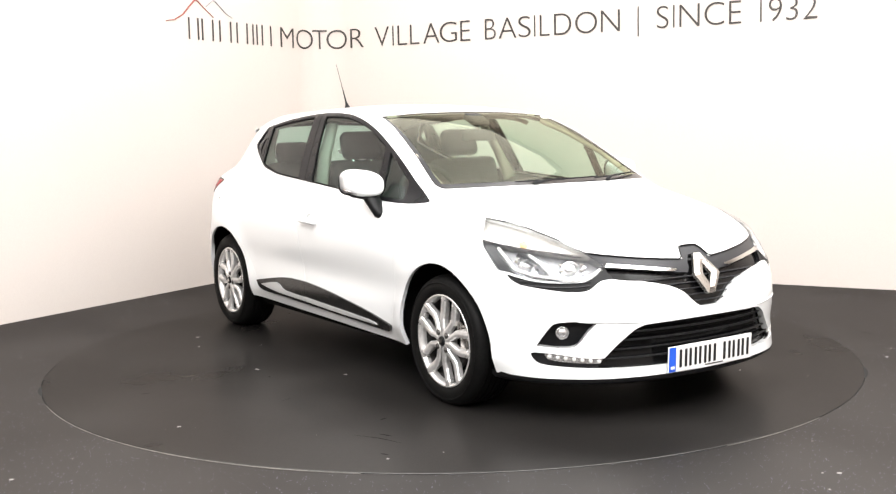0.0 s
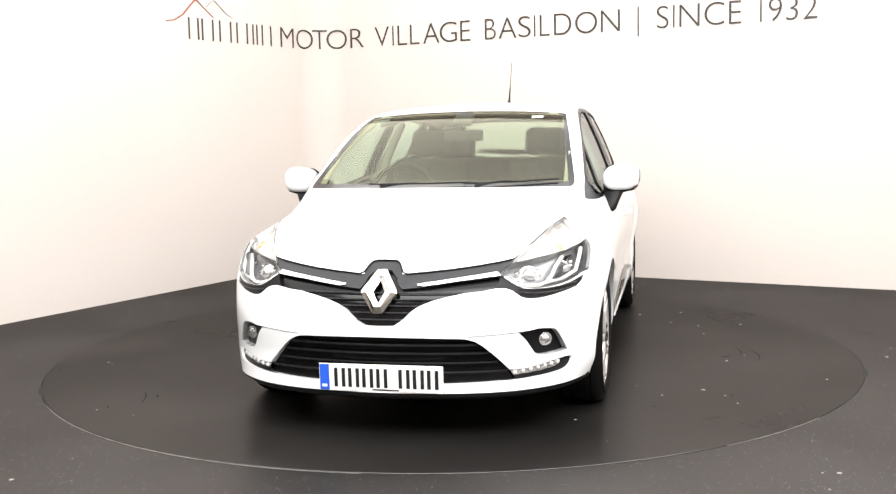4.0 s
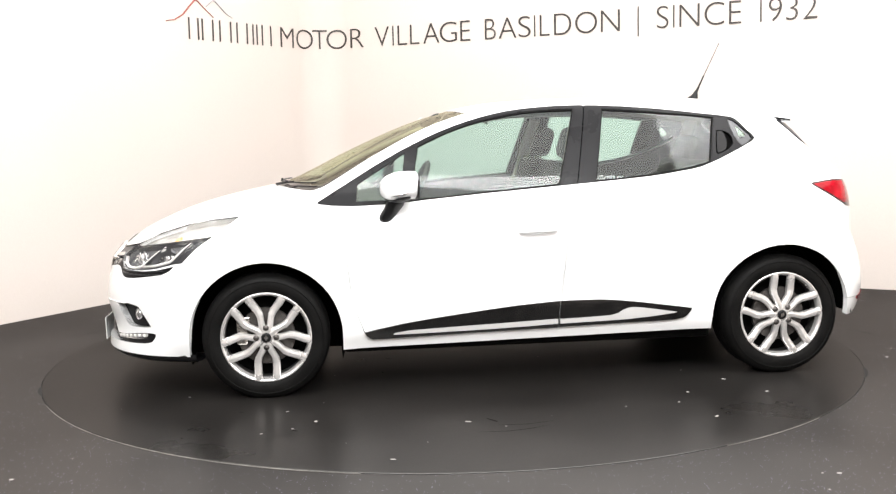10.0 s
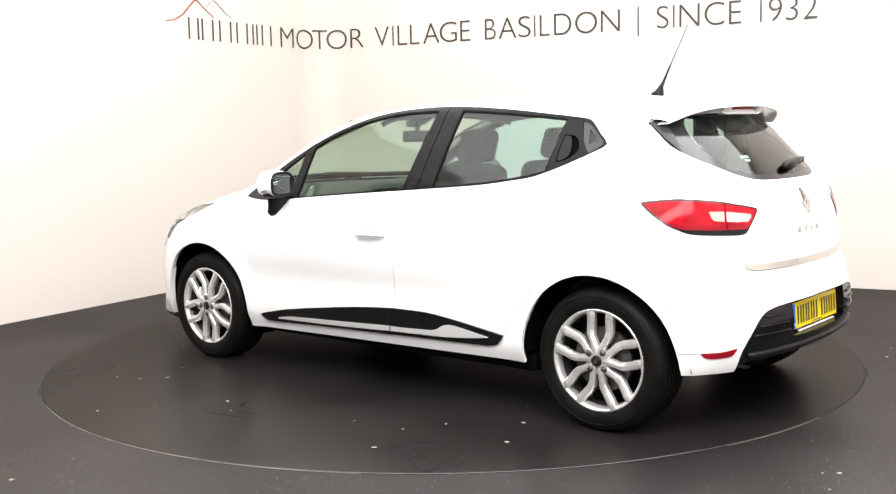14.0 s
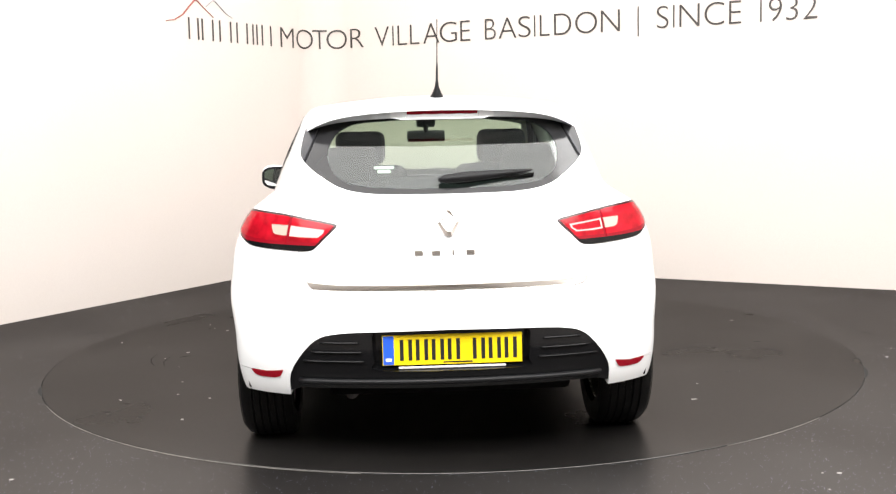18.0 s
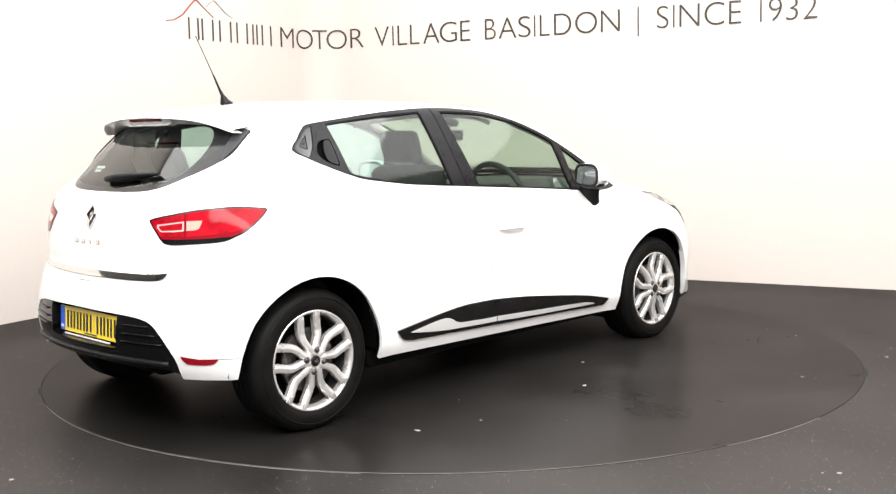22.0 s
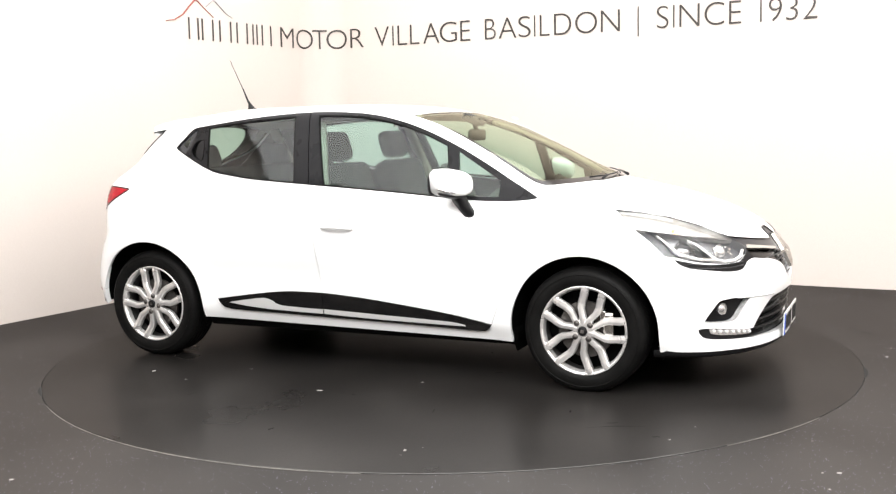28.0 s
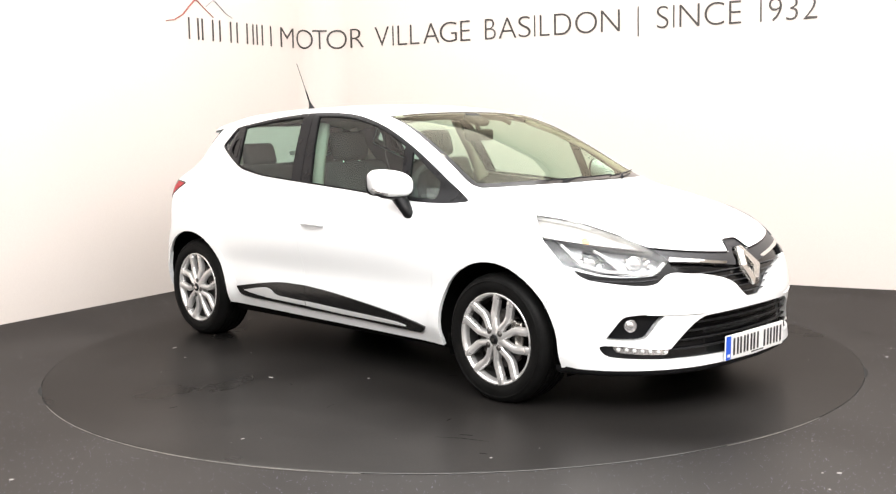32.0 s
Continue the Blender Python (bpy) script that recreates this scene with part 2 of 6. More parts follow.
def body_field(x, y, z):
    """Below zero inside the car's closed outer form."""
    y = np.abs(y)
    s = y / 0.8
    side = y - half_width(x, z)
    nose = x - (NOSE(z) - 0.18 * s**2 - 0.23 * s**5)
    tail = (TAIL(z) + 0.14 * s**2 + 0.1 * s**6 + 0.05 * np.clip(y / 0.55, 0, 1.1) ** 4 * step01(z, 1.0, 1.13)) - x
    top = (z - (TOP(x) - CROWN(x) * y**2)) * 0.85
    k = 0.05 + 0.07 * step01(x, 1.0, 1.5)
    f = smax(side, top, k)
    f = smax(f, nose, 0.05)
    return smax(f, tail, 0.05)


# ---- mesh
BOTTOM = 0.215


def body_sheet(step=0.025):
    """The left half of the outer form as a fine quad sheet: vertices and faces."""
    bx0, bx1, by, bz = -2.0, 2.25, 0.95, 1.5
    xs = np.linspace(bx1, bx0, int((bx1 - bx0) / step) + 1)
    ys = np.linspace(0, by, int(by / step) + 1)
    zs = np.linspace(BOTTOM, bz, int((bz - BOTTOM) / step) + 1)
    patches = [[[(x, by, z) for x in xs] for z in zs], [[(x, y, bz) for x in xs] for y in ys],
               [[(bx1, y, z) for y in ys] for z in zs], [[(bx0, y, z) for y in ys] for z in zs]]
    index, pts, faces = {}, [], []
    for k, rows in enumerate(patches):
        ids = []
        for row in rows:
            line = []
            for q in row:
                key = tuple(round(c, 5) for c in q)
                if key not in index:
                    index[key] = len(pts)
                    pts.append(q)
                line.append(index[key])
            ids.append(line)
        for i in range(len(ids) - 1):
            for j in range(len(ids[0]) - 1):
                quad = [ids[i][j], ids[i][j + 1], ids[i + 1][j + 1], ids[i + 1][j]]
                faces.append(quad if k in (1, 2) else quad[::-1])
    q = np.array(pts)
    spine_z = 0.6 + 0.3 * step01(-q[:, 0], -1.15, -0.5)
    a = np.stack([np.clip(q[:, 0], -1.25, 1.5), np.zeros(len(q)), np.minimum(q[:, 2], spine_z)], 1)
    d = q - a
    lo, hi = np.zeros(len(q)), np.ones(len(q))
    for _ in range(40):
        mid = (lo + hi) / 2
        p = a + d * mid[:, None]
        inside = body_field(p[:, 0], p[:, 1], p[:, 2]) < 0
        lo, hi = np.where(inside, mid, lo), np.where(inside, hi, mid)
    return a + d * lo[:, None], faces
# ---------------------------------------------------------------- building blocks
def link(name, me, mat, parent=None, label="", smooth=True):
    if mat:
        me.materials.append(mat)
    if smooth:
        me.shade_smooth()
    ob = new(name, me)
    if parent is not None:
        ob.parent = parent
    if label:
        tagged(ob, label)
    return ob


def from_lists(name, verts, faces):
    me = bpy.data.meshes.new(name)
    me.from_pydata([tuple(v) for v in verts], [], faces)
    return me


def part(name, bm, mat, parent, label="", smooth=False):
    """One bmesh as one mesh object under a thing or a part."""
    bmesh.ops.recalc_face_normals(bm, faces=bm.faces[:])
    me = bpy.data.meshes.new(name)
    bm.to_mesh(me)
    bm.free()
    return link(name, me, mat, parent, label, smooth)


def box_bm(sx, sy, sz, at=(0, 0, 0), bevel=0.0, seg=2, turn=None):
    bm = bmesh.new()
    bmesh.ops.create_cube(bm, size=1, matrix=Matrix.Diagonal((sx, sy, sz, 1)))
    if bevel:
        bmesh.ops.bevel(bm, geom=bm.edges[:], offset=bevel, segments=seg, affect="EDGES", profile=0.5)
    m = Matrix.Translation(at)
    if turn is not None:
        m = m @ turn
    bmesh.ops.transform(bm, matrix=m, verts=bm.verts[:])
    return bm


def merge_bm(bms):
    out = bmesh.new()
    for bm in bms:
        me = bpy.data.meshes.new("joined")
        bm.to_mesh(me)
        bm.free()
        out.from_mesh(me)
        bpy.data.meshes.remove(me)
    return out


def lathe_bm(profile, seg=48, axis="Y"):
    """Turns a profile of (radius, along) round an axis."""
    bm = bmesh.new()
    rings = []
    for i in range(seg):
        a = 2 * math.pi * i / seg
        c, s = math.cos(a), math.sin(a)
        rings.append([bm.verts.new((r * c, h, r * s) if axis == "Y" else (r * c, r * s, h)) for r, h in profile])
    for i in range(seg):
        p, q = rings[i], rings[(i + 1) % seg]
        for j in range(len(profile) - 1):
            if profile[j][0] < 1e-6 and profile[j + 1][0] < 1e-6:
                continue
            bm.faces.new((p[j], p[j + 1], q[j + 1], q[j]))
    bmesh.ops.remove_doubles(bm, verts=bm.verts[:], dist=1e-6)
    return bm


def tube_bm(path, radius, seg=8, closed=False, flat=1.0):
    """A round bar along a list of points; radius may be a list."""
    bm = bmesh.new()
    pts = [Vector(q) for q in path]
    n = len(pts)
    rad = radius if isinstance(radius, (list, tuple)) else [radius] * n
    rings = []
    for i, q in enumerate(pts):
        a, b = pts[(i - 1) % n if closed else max(i - 1, 0)], pts[(i + 1) % n if closed else min(i + 1, n - 1)]
        t = (b - a).normalized()
        ref = Vector((0, 0, 1)) if abs(t.z) < 0.9 else Vector((1, 0, 0))
        u = t.cross(ref).normalized()
        w = u.cross(t)
        rings.append([bm.verts.new(q + rad[i] * (math.cos(k * 2 * math.pi / seg) * u + flat * math.sin(k * 2 * math.pi / seg) * w)) for k in range(seg)])
    for i in range(n if closed else n - 1):
        p, q = rings[i], rings[(i + 1) % n]
        for k in range(seg):
            bm.faces.new((p[k], p[(k + 1) % seg], q[(k + 1) % seg], q[k]))
    if not closed:
        bm.faces.new(rings[0])
        bm.faces.new(rings[-1][::-1])
    return bm


def prism_bm(outline, depth, bevel=0.0):
    """A flat outline in (x, z) given a depth along y."""
    bm = bmesh.new()
    a = [bm.verts.new((x, 0, z)) for x, z in outline]
    b = [bm.verts.new((x, depth, z)) for x, z in outline]
    n = len(outline)
    top = bm.faces.new(a)
    bm.faces.new(b[::-1])
    for i in range(n):
        bm.faces.new((a[i], b[i], b[(i + 1) % n], a[(i + 1) % n]))
    if bevel:
        bmesh.ops.bevel(bm, geom=list(top.edges), offset=bevel, segments=2, affect="EDGES")
    return bm


# ---------------------------------------------------------------- the room
# Two white walls meet in a rounded corner; positions along them are counted from the start of the curve.
WALL_H = 3.7
ARC_C, ARC_R, ARC_A0, ARC_LEN = Vector((-1.0969, 3.8195)), 0.33, math.radians(149.434), 0.5047
LEFT_P, LEFT_D = Vector((-1.381, 3.9874)), Vector((-0.50853, -0.86105))
RIGHT_P, RIGHT_D = Vector((-0.9409, 4.1104)), Vector((0.88132, -0.47251))


def wall_at(s):
    """Point and direction of travel on the wall's inner face."""
    if s < 0:
        return LEFT_P + LEFT_D * (-s), -LEFT_D
    if s > ARC_LEN:
        return RIGHT_P + RIGHT_D * (s - ARC_LEN), RIGHT_D
    a = ARC_A0 - s / ARC_R
    return ARC_C + ARC_R * Vector((math.cos(a), math.sin(a))), Vector((math.sin(a), -math.cos(a)))


def wall_strip(name, stations, z0=0.0, z1=WALL_H, thick=0.12):
    verts, faces = [], []
    for s in stations:
        p, d = wall_at(s)
        n = Vector((-d.y, d.x)) * thick
        for q in (p, p + n):
            verts += [(q.x, q.y, z0), (q.x, q.y, z1)]
    for i in range(len(stations) - 1):
        a, b = 4 * i, 4 * i + 4
        faces += [[a, b, b + 1, a + 1], [a + 2, a + 3, b + 3, b + 2], [a + 1, b + 1, b + 3, a + 3], [a, a + 2, b + 2, b]]
    faces += [[0, 1, 3, 2], [len(verts) - 4, len(verts) - 2, len(verts) - 1, len(verts) - 3]]
    return link(name, from_lists(name, verts, faces), WALL, None, "", smooth=False)


LEFT_END, RIGHT_END = -10.5, 8.6
ENTRY_0, ENTRY_1, ENTRY_H = -9.8, -5.7, 3.0   # a wide dark entrance in the left wall, beside the camera
for ob in (wall_strip("wall_1", [ENTRY_1, 0.0]), wall_strip("wall_6", [LEFT_END, ENTRY_0]), wall_strip("wall_7", [ENTRY_0, ENTRY_1], ENTRY_H), wall_strip("wall_2", [ARC_LEN * i / 16 for i in range(17)]),
           wall_strip("wall_3", [ARC_LEN, RIGHT_END])):
    tagged(ob, "plain matt white studio wall behind the turntable", "wall", kind="structure")
bpy.data.objects["wall_2"].data.shade_smooth()
bpy.data.objects["wall_2"].data.set_sharp_from_angle(angle=0.6)

corner_l, corner_r = wall_at(LEFT_END)[0], wall_at(RIGHT_END)[0]
corner_b = corner_l + corner_r - LEFT_P


def plain_wall(name, a, b, mat, label):
    d = (b - a).normalized()
    n = Vector((d.y, -d.x)) * 0.12
    verts = [(q.x, q.y, z) for q in (a, b, b + n, a + n) for z in (0, WALL_H)]
    faces = [[0, 2, 3, 1], [2, 4, 5, 3], [4, 6, 7, 5], [6, 0, 1, 7], [1, 3, 5, 7], [0, 6, 4, 2]]
    tagged(link(name, from_lists(name, verts, faces), mat, None, "", False), label, "wall", kind="structure")


plain_wall("wall_4", corner_l, corner_b, WALL, "plain matt white wall closing the studio")
plain_wall("wall_5", corner_b, corner_r, WALL, "plain matt white wall closing the studio")
# the dark passage behind the entrance
deep = Vector((LEFT_D.y, -LEFT_D.x)) * 1.8
ent_a, ent_b = wall_at(ENTRY_0)[0], wall_at(ENTRY_1)[0]
for name, a, b in (("wall_8", ent_b + deep, ent_a + deep), ("wall_9", ent_a + deep, ent_a + deep * 0.067), ("wall_10", ent_b + deep * 0.067, ent_b + deep)):
    plain_wall(name, a, b, WALL_BACK, "plain dark grey wall of the entrance passage")
lid = [(q.x, q.y, z) for z in (WALL_H, WALL_H + 0.1) for q in (ent_a + deep * 0.067, ent_b + deep * 0.067, ent_b + deep, ent_a + deep)]
tagged(link("ceiling_2", from_lists("ceiling_2", lid, [[0, 1, 2, 3], [7, 6, 5, 4], [0, 4, 5, 1], [1, 5, 6, 2], [2, 6, 7, 3], [3, 7, 4, 0]]),
            WALL_BACK, None, "", False), "dark ceiling of the entrance passage", "ceiling", kind="structure")
ceil = [(q.x, q.y, z) for z in (WALL_H, WALL_H + 0.1) for q in (corner_l, corner_b, corner_r, wall_at(ARC_LEN / 2)[0] + Vector((-0.1, 0.16)))]
tagged(link("ceiling", from_lists("ceiling", ceil, [[0, 1, 2, 3], [7, 6, 5, 4], [0, 4, 5, 1], [1, 5, 6, 2], [2, 6, 7, 3], [3, 7, 4, 0]]),
            CEILING, None, "", False), "plain white studio ceiling", "ceiling", kind="structure")

# floor with the round well of the turntable
DISC_R, WELL_R, SEG = 2.2325, 2.236, 180
ring = [(WELL_R * math.cos(2 * math.pi * i / SEG), WELL_R * math.sin(2 * math.pi * i / SEG)) for i in range(SEG)]
verts = [(x, y, 0) for x, y in ring] + [(x * 5.2, y * 5.2, 0) for x, y in ring] + [(x, y, -0.06) for x, y in ring]
faces = []
for i in range(SEG):
    j = (i + 1) % SEG
    faces += [[i, SEG + i, SEG + j, j], [2 * SEG + i, i, j, 2 * SEG + j]]
faces.append([2 * SEG + i for i in range(SEG)])
tagged(link("floor", from_lists("floor", verts, faces), FLOOR, None, "", False), "dark grey flecked vinyl studio floor", "floor", kind="structure")


def ring_mesh(name, r0, r1, z0, z1, mat, parent=None, label=""):
    bm = lathe_bm([(r0, z0), (r0, z1), (r1, z1), (r1, z0), (r0, z0)], SEG, "Z")
    return part(name, bm, mat, parent, label)


# a thin pale edge, tapered at its ends, on part of the well's rim only
for a0, a1, w in ((-150, -99, 0.0036), (-61, -45, 0.0026)):
    bm = bmesh.new()
    rows_e = []
    for k in range(33):
        a = math.radians(a0 + (a1 - a0) * k / 32)
        d = w * math.sin(math.pi * k / 32) ** 0.5 + 0.0005
        rows_e.append([bm.verts.new((r * math.cos(a), r * math.sin(a), z)) for r, z in ((WELL_R, -0.015), (WELL_R, 0.0022), (WELL_R + d, 0.0022), (WELL_R + d, 0.0))])
    for p, q in zip(rows_e, rows_e[1:]):
        for j in range(3):
            bm.faces.new((p[j], q[j], q[j + 1], p[j + 1]))
    tagged(part("floor_trim", bm, RING, None), "thin pale edge along part of the turntable well", "trim", kind="structure")

# the turntable: a vinyl top on a round tray, a gap joint and two dark finger slots
disc = new("turntable")
tagged(disc, "dark brown-grey round turntable let into the studio floor", "turntable")
bm = lathe_bm([(0, -0.03), (DISC_R, -0.03), (DISC_R, 0.0), (DISC_R - 0.003, 0.003), (0, 0.003)], SEG, "Z")
top = part("disc_top", bm, DISC, disc, "dark vinyl turntable surface with scuffs and grit")
part("disc_edge", lathe_bm([(DISC_R - 0.001, -0.025), (DISC_R + 0.001, -0.025), (DISC_R + 0.001, 0.0015), (DISC_R - 0.001, 0.0015)], SEG, "Z"), GAP, disc, "dark worn edge strip")

random.seed(4)
GRIT = [(-1.01, -1.15), (-0.22, -1.12), (0.19, -0.8), (-1.3, -1.05), (0.61, -1.85), (1.56, -1.35), (1.62, -1.13), (1.39, 0.86), (0.78, 1.41), (1.01, 1.56), (-0.88, 1.4),
        (-0.98, 1.23), (-1.1, 0.79), (-0.96, 1.66), (-0.62, 1.43), (0.91, 1.22), (0.12, 1.54), (-0.03, 1.64), (0.48, 2.01), (-1.24, 1.02), (0.88, 1.51), (-1.35, 1.29)]
GRIT += [(r * math.cos(a), r * math.sin(a)) for r, a in ((2.1 * math.sqrt(random.random()), random.random() * 6.28) for _ in range(14))]
grit = bmesh.new()
for k, (x, y) in enumerate(GRIT):
    m = Matrix.Translation((x, y, 0.0035)) @ Matrix.Rotation(random.random() * 3, 4, "Z") @ Matrix.Diagonal((random.uniform(0.8, 2.4), 1, 0.25, 1))
    bmesh.ops.create_icosphere(grit, subdivisions=1, radius=random.uniform(0.0045, 0.009) if k < 22 else random.uniform(0.002, 0.004), matrix=m)
g = part("grit", grit, CHIP, disc, "pale grit and paint chips")
tagged(g, kind="stuff")
smear = bmesh.new()
SCUFFS = [(1.5, -1.33, 0.025, 0.006), (-0.07, -1.78, 0.03, 0.008), (0.01, 1.54, 0.045, 0.009), (0.87, 1.54, 0.02, 0.007)]
SCUFFS += [(random.uniform(-1.4, 1.4), random.uniform(-1.4, 1.4), random.uniform(0.01, 0.04), random.uniform(0.002, 0.006)) for _ in range(16)]
for x, y, sx, sy in SCUFFS:
    m = Matrix.Translation((x, y, 0.0034)) @ Matrix.Rotation(random.random() * 3, 4, "Z")
    smear.faces.new([smear.verts.new(m @ Vector((sx * math.cos(k * 6.283 / 9) * random.uniform(0.6, 1), sy * math.sin(k * 6.283 / 9) * random.uniform(0.6, 1), 0))) for k in range(9)])
g = part("scuff", smear, SMEAR, disc, "dark rubber scuffs")
tagged(g, kind="stuff")
for a, wide in ((math.radians(-158.0), 0.2), (math.radians(-20.5), 0.24)):
    # fixed dark notches in the well's rim
    bm = bmesh.new()
    pts = []
    for k in range(9):
        b = a + (k - 4) / 4 * wide / WELL_R / 2
        d = 0.009 * math.cos((k - 4) / 4 * math.pi / 2)
        pts.append((b, d))
    outer = [bm.verts.new(((WELL_R + 0.004 + d) * math.cos(b), (WELL_R + 0.004 + d) * math.sin(b), 0.002)) for b, d in pts]
    inner = [bm.verts.new(((WELL_R - 0.003) * math.cos(b), (WELL_R - 0.003) * math.sin(b), 0.002)) for b, d in pts]
    for k in range(8):
        bm.faces.new((outer[k], outer[k + 1], inner[k + 1], inner[k]))
    ob = part("rim_notch", bm, GAP, None)
    tagged(ob, "small dark notch in the rim of the turntable well", "trim", kind="structure")
# old creases and a pale drag mark in the vinyl, outside and on the disc
def floor_mark(name, path, wide, mat, parent, z, label):
    bm = bmesh.new()
    pts = [Vector((x, y, z)) for x, y in path]
    rows_m = []
    for i, q in enumerate(pts):
        d = (pts[min(i + 1, len(pts) - 1)] - pts[max(i - 1, 0)]).normalized()
        w = Vector((-d.y, d.x, 0)) * wide * (0.25 + math.sin(math.pi * i / (len(pts) - 1)))
        rows_m.append([bm.verts.new(q - w), bm.verts.new(q + w)])
    for p, q in zip(rows_m, rows_m[1:]):
        bm.faces.new((p[0], p[1], q[1], q[0]))
    return part(name, bm, mat, parent, label)


for path, wide in (([(-2.72, -1.07), (-2.6, -1.06), (-2.5, -1.03), (-2.42, -1.01)], 0.008), ([(-2.42, 0.62), (-2.34, 0.72), (-2.22, 0.8)], 0.004),
                   ([(2.42, 0.35), (2.5, 0.22), (2.54, 0.1)], 0.003)):
    tagged(floor_mark("floor_crease", path, wide, SMEAR, None, 0.0016, ""), "dark crease in the studio floor", "trim", kind="structure")
for path, wide in (([(-0.22, 1.66), (-0.12, 1.7), (-0.02, 1.72), (0.1, 1.71)], 0.003), ([(0.0, 1.62), (-0.12, 1.63), (-0.25, 1.6)], 0.0025), ([(1.2, -1.3), (1.3, -1.24), (1.42, -1.2)], 0.003)):
    floor_mark("drag_mark", path, wide, SMEAR, disc, 0.0046, "dark curved drag mark")

random.seed(9)
bits = bmesh.new()
for x, y in ((1.4, -2.31), (2.35, -0.43), (-1.66, -2.2)):
    bmesh.ops.create_icosphere(bits, subdivisions=1, radius=0.008, matrix=Matrix.Translation((x, y, 0.001)) @ Matrix.Diagonal((1.4, 1, 0.3, 1)))
for _ in range(150):
    x, y = random.uniform(-4, 4), random.uniform(-3.4, 3.0)
    if math.hypot(x, y) < 2.35 or y > 6.1 + 1.694 * x or y > 3.4 - 0.536 * x:
        continue
    bmesh.ops.create_icosphere(bits, subdivisions=1, radius=random.uniform(0.002, 0.006),
                               matrix=Matrix.Translation((x, y, 0.001)) @ Matrix.Rotation(random.random() * 3, 4, "Z") @ Matrix.Diagonal((random.uniform(0.8, 2.5), 1, 0.3, 1)))
tagged(part("floor_grit", bits, CHIP, None), "pale grit lying on the dark floor", "grit", kind="stuff")

# ---------------------------------------------------------------- lettering on the wall
BASE_Z, CAP = 2.046, 0.178


def on_wall(s, z, out=0.003):
    p, d = wall_at(s)
    n = Vector((d.y, -d.x))
    q = p + n * out
    return Matrix(((d.x, 0, n.x, q.x), (d.y, 0, n.y, q.y), (0, 1, 0, z), (0, 0, 0, 1)))


sign = new("wall_sign")
tagged(sign, "thin dark capital letters fixed along the white wall", "sign")


def letter(ch, s0, s1):
    data = bpy.data.curves.new("letter", "FONT")
    data.body, data.size, data.extrude, data.offset = ch, 1.0, 0.012, -0.016
    tmp = new("letter", data)
    dg = bpy.context.evaluated_depsgraph_get()
    me = bpy.data.meshes.new_from_object(tmp.evaluated_get(dg))
    bpy.data.objects.remove(tmp)
    xs, ys = [v.co.x for v in me.vertices], [v.co.y for v in me.vertices]
    w, h = max(xs) - min(xs), max(ys) - min(ys)
    kx, ky = (s1 - s0) / w, CAP / h
    me.transform(Matrix.Diagonal((kx, ky, 0.12, 1)) @ Matrix.Translation((-(max(xs) + min(xs)) / 2, -min(ys), 0)))
    me.materials.clear()
    mid = (s0 + s1) / 2
    home = on_wall(mid, BASE_Z, 0.004)
    back = home.inverted()
    for v in me.vertices:   # letters follow the curve of the wall
        x, y, z = v.co
        v.co = back @ on_wall(mid + x, BASE_Z + y, 0.004 + z).translation
    ob = link("letter", me, INK, sign, "", False)
    ob.matrix_basis = home


def bar(s0, s1, z0, z1, name="bar"):
    bm = box_bm(s1 - s0, z1 - z0, 0.003)
    ob = part(name, bm, INK, sign)
    ob.matrix_basis = on_wall((s0 + s1) / 2, (z0 + z1) / 2, 0.0035)


WORDS = [
    ("MOTOR", (-0.258, -0.068, -0.026, 0.174, 0.168, 0.312, 0.306, 0.512, 0.552, 0.704)),
    ("VILLAGE", (0.824, 0.98, 1.016, 1.028, 1.072, 1.168, 1.204, 1.3, 1.342, 1.508, 1.514, 1.688, 1.722, 1.82)),
    ("BASILDON", (1.966, 2.072, 2.1, 2.27, 2.286, 2.404, 2.436, 2.448, 2.49, 2.58, 2.622, 2.778, 2.814, 3.008, 3.042, 3.206)),
    ("SINCE", (3.516, 3.616, 3.654, 3.664, 3.706, 3.868, 3.908, 4.066, 4.102, 4.196)),
    ("1932", (4.33, 4.362, 4.406, 4.504, 4.534, 4.624, 4.662, 4.766)),
]
for word, at in WORDS:
    for k, ch in enumerate(word):
        if ch == "I" or ch == "1":
            mid = (at[2 * k] + at[2 * k + 1]) / 2
            bar(mid - 0.0055, mid + 0.0055, BASE_Z, BASE_Z + CAP, "letter")
        else:
            letter(ch, at[2 * k], at[2 * k + 1])
bar(3.358, 3.368, 1.994, 2.234)
# the first word is a name: upright bars of its letters' size
for s0, s1 in ((-1.44, -1.294), (-1.285, -1.12), (-1.075, -0.90), (-0.86, -0.69), (-0.652, -0.56), (-0.528, -0.372)):
    for s in (s0 + 0.02, s1 - 0.02):
        bar(s - 0.008, s + 0.008, BASE_Z, BASE_Z + CAP)


def wall_line(points, radius, mat, name, label):
    pts = []
    for (s0, z0), (s1, z1) in zip(points, points[1:]):
        pts += [(s0 + (s1 - s0) * k / 4, z0 + (z1 - z0) * k / 4) for k in range(4)]
    pts.append(points[-1])
    path = [on_wall(s, z, 0.003).translation for s, z in pts]
    n = len(path)
    part(name, tube_bm(path, [radius * (0.35 + 0.65 * math.sin(math.pi * (0.08 + 0.9 * k / n))) for k in range(n)], 6), mat, sign, label)


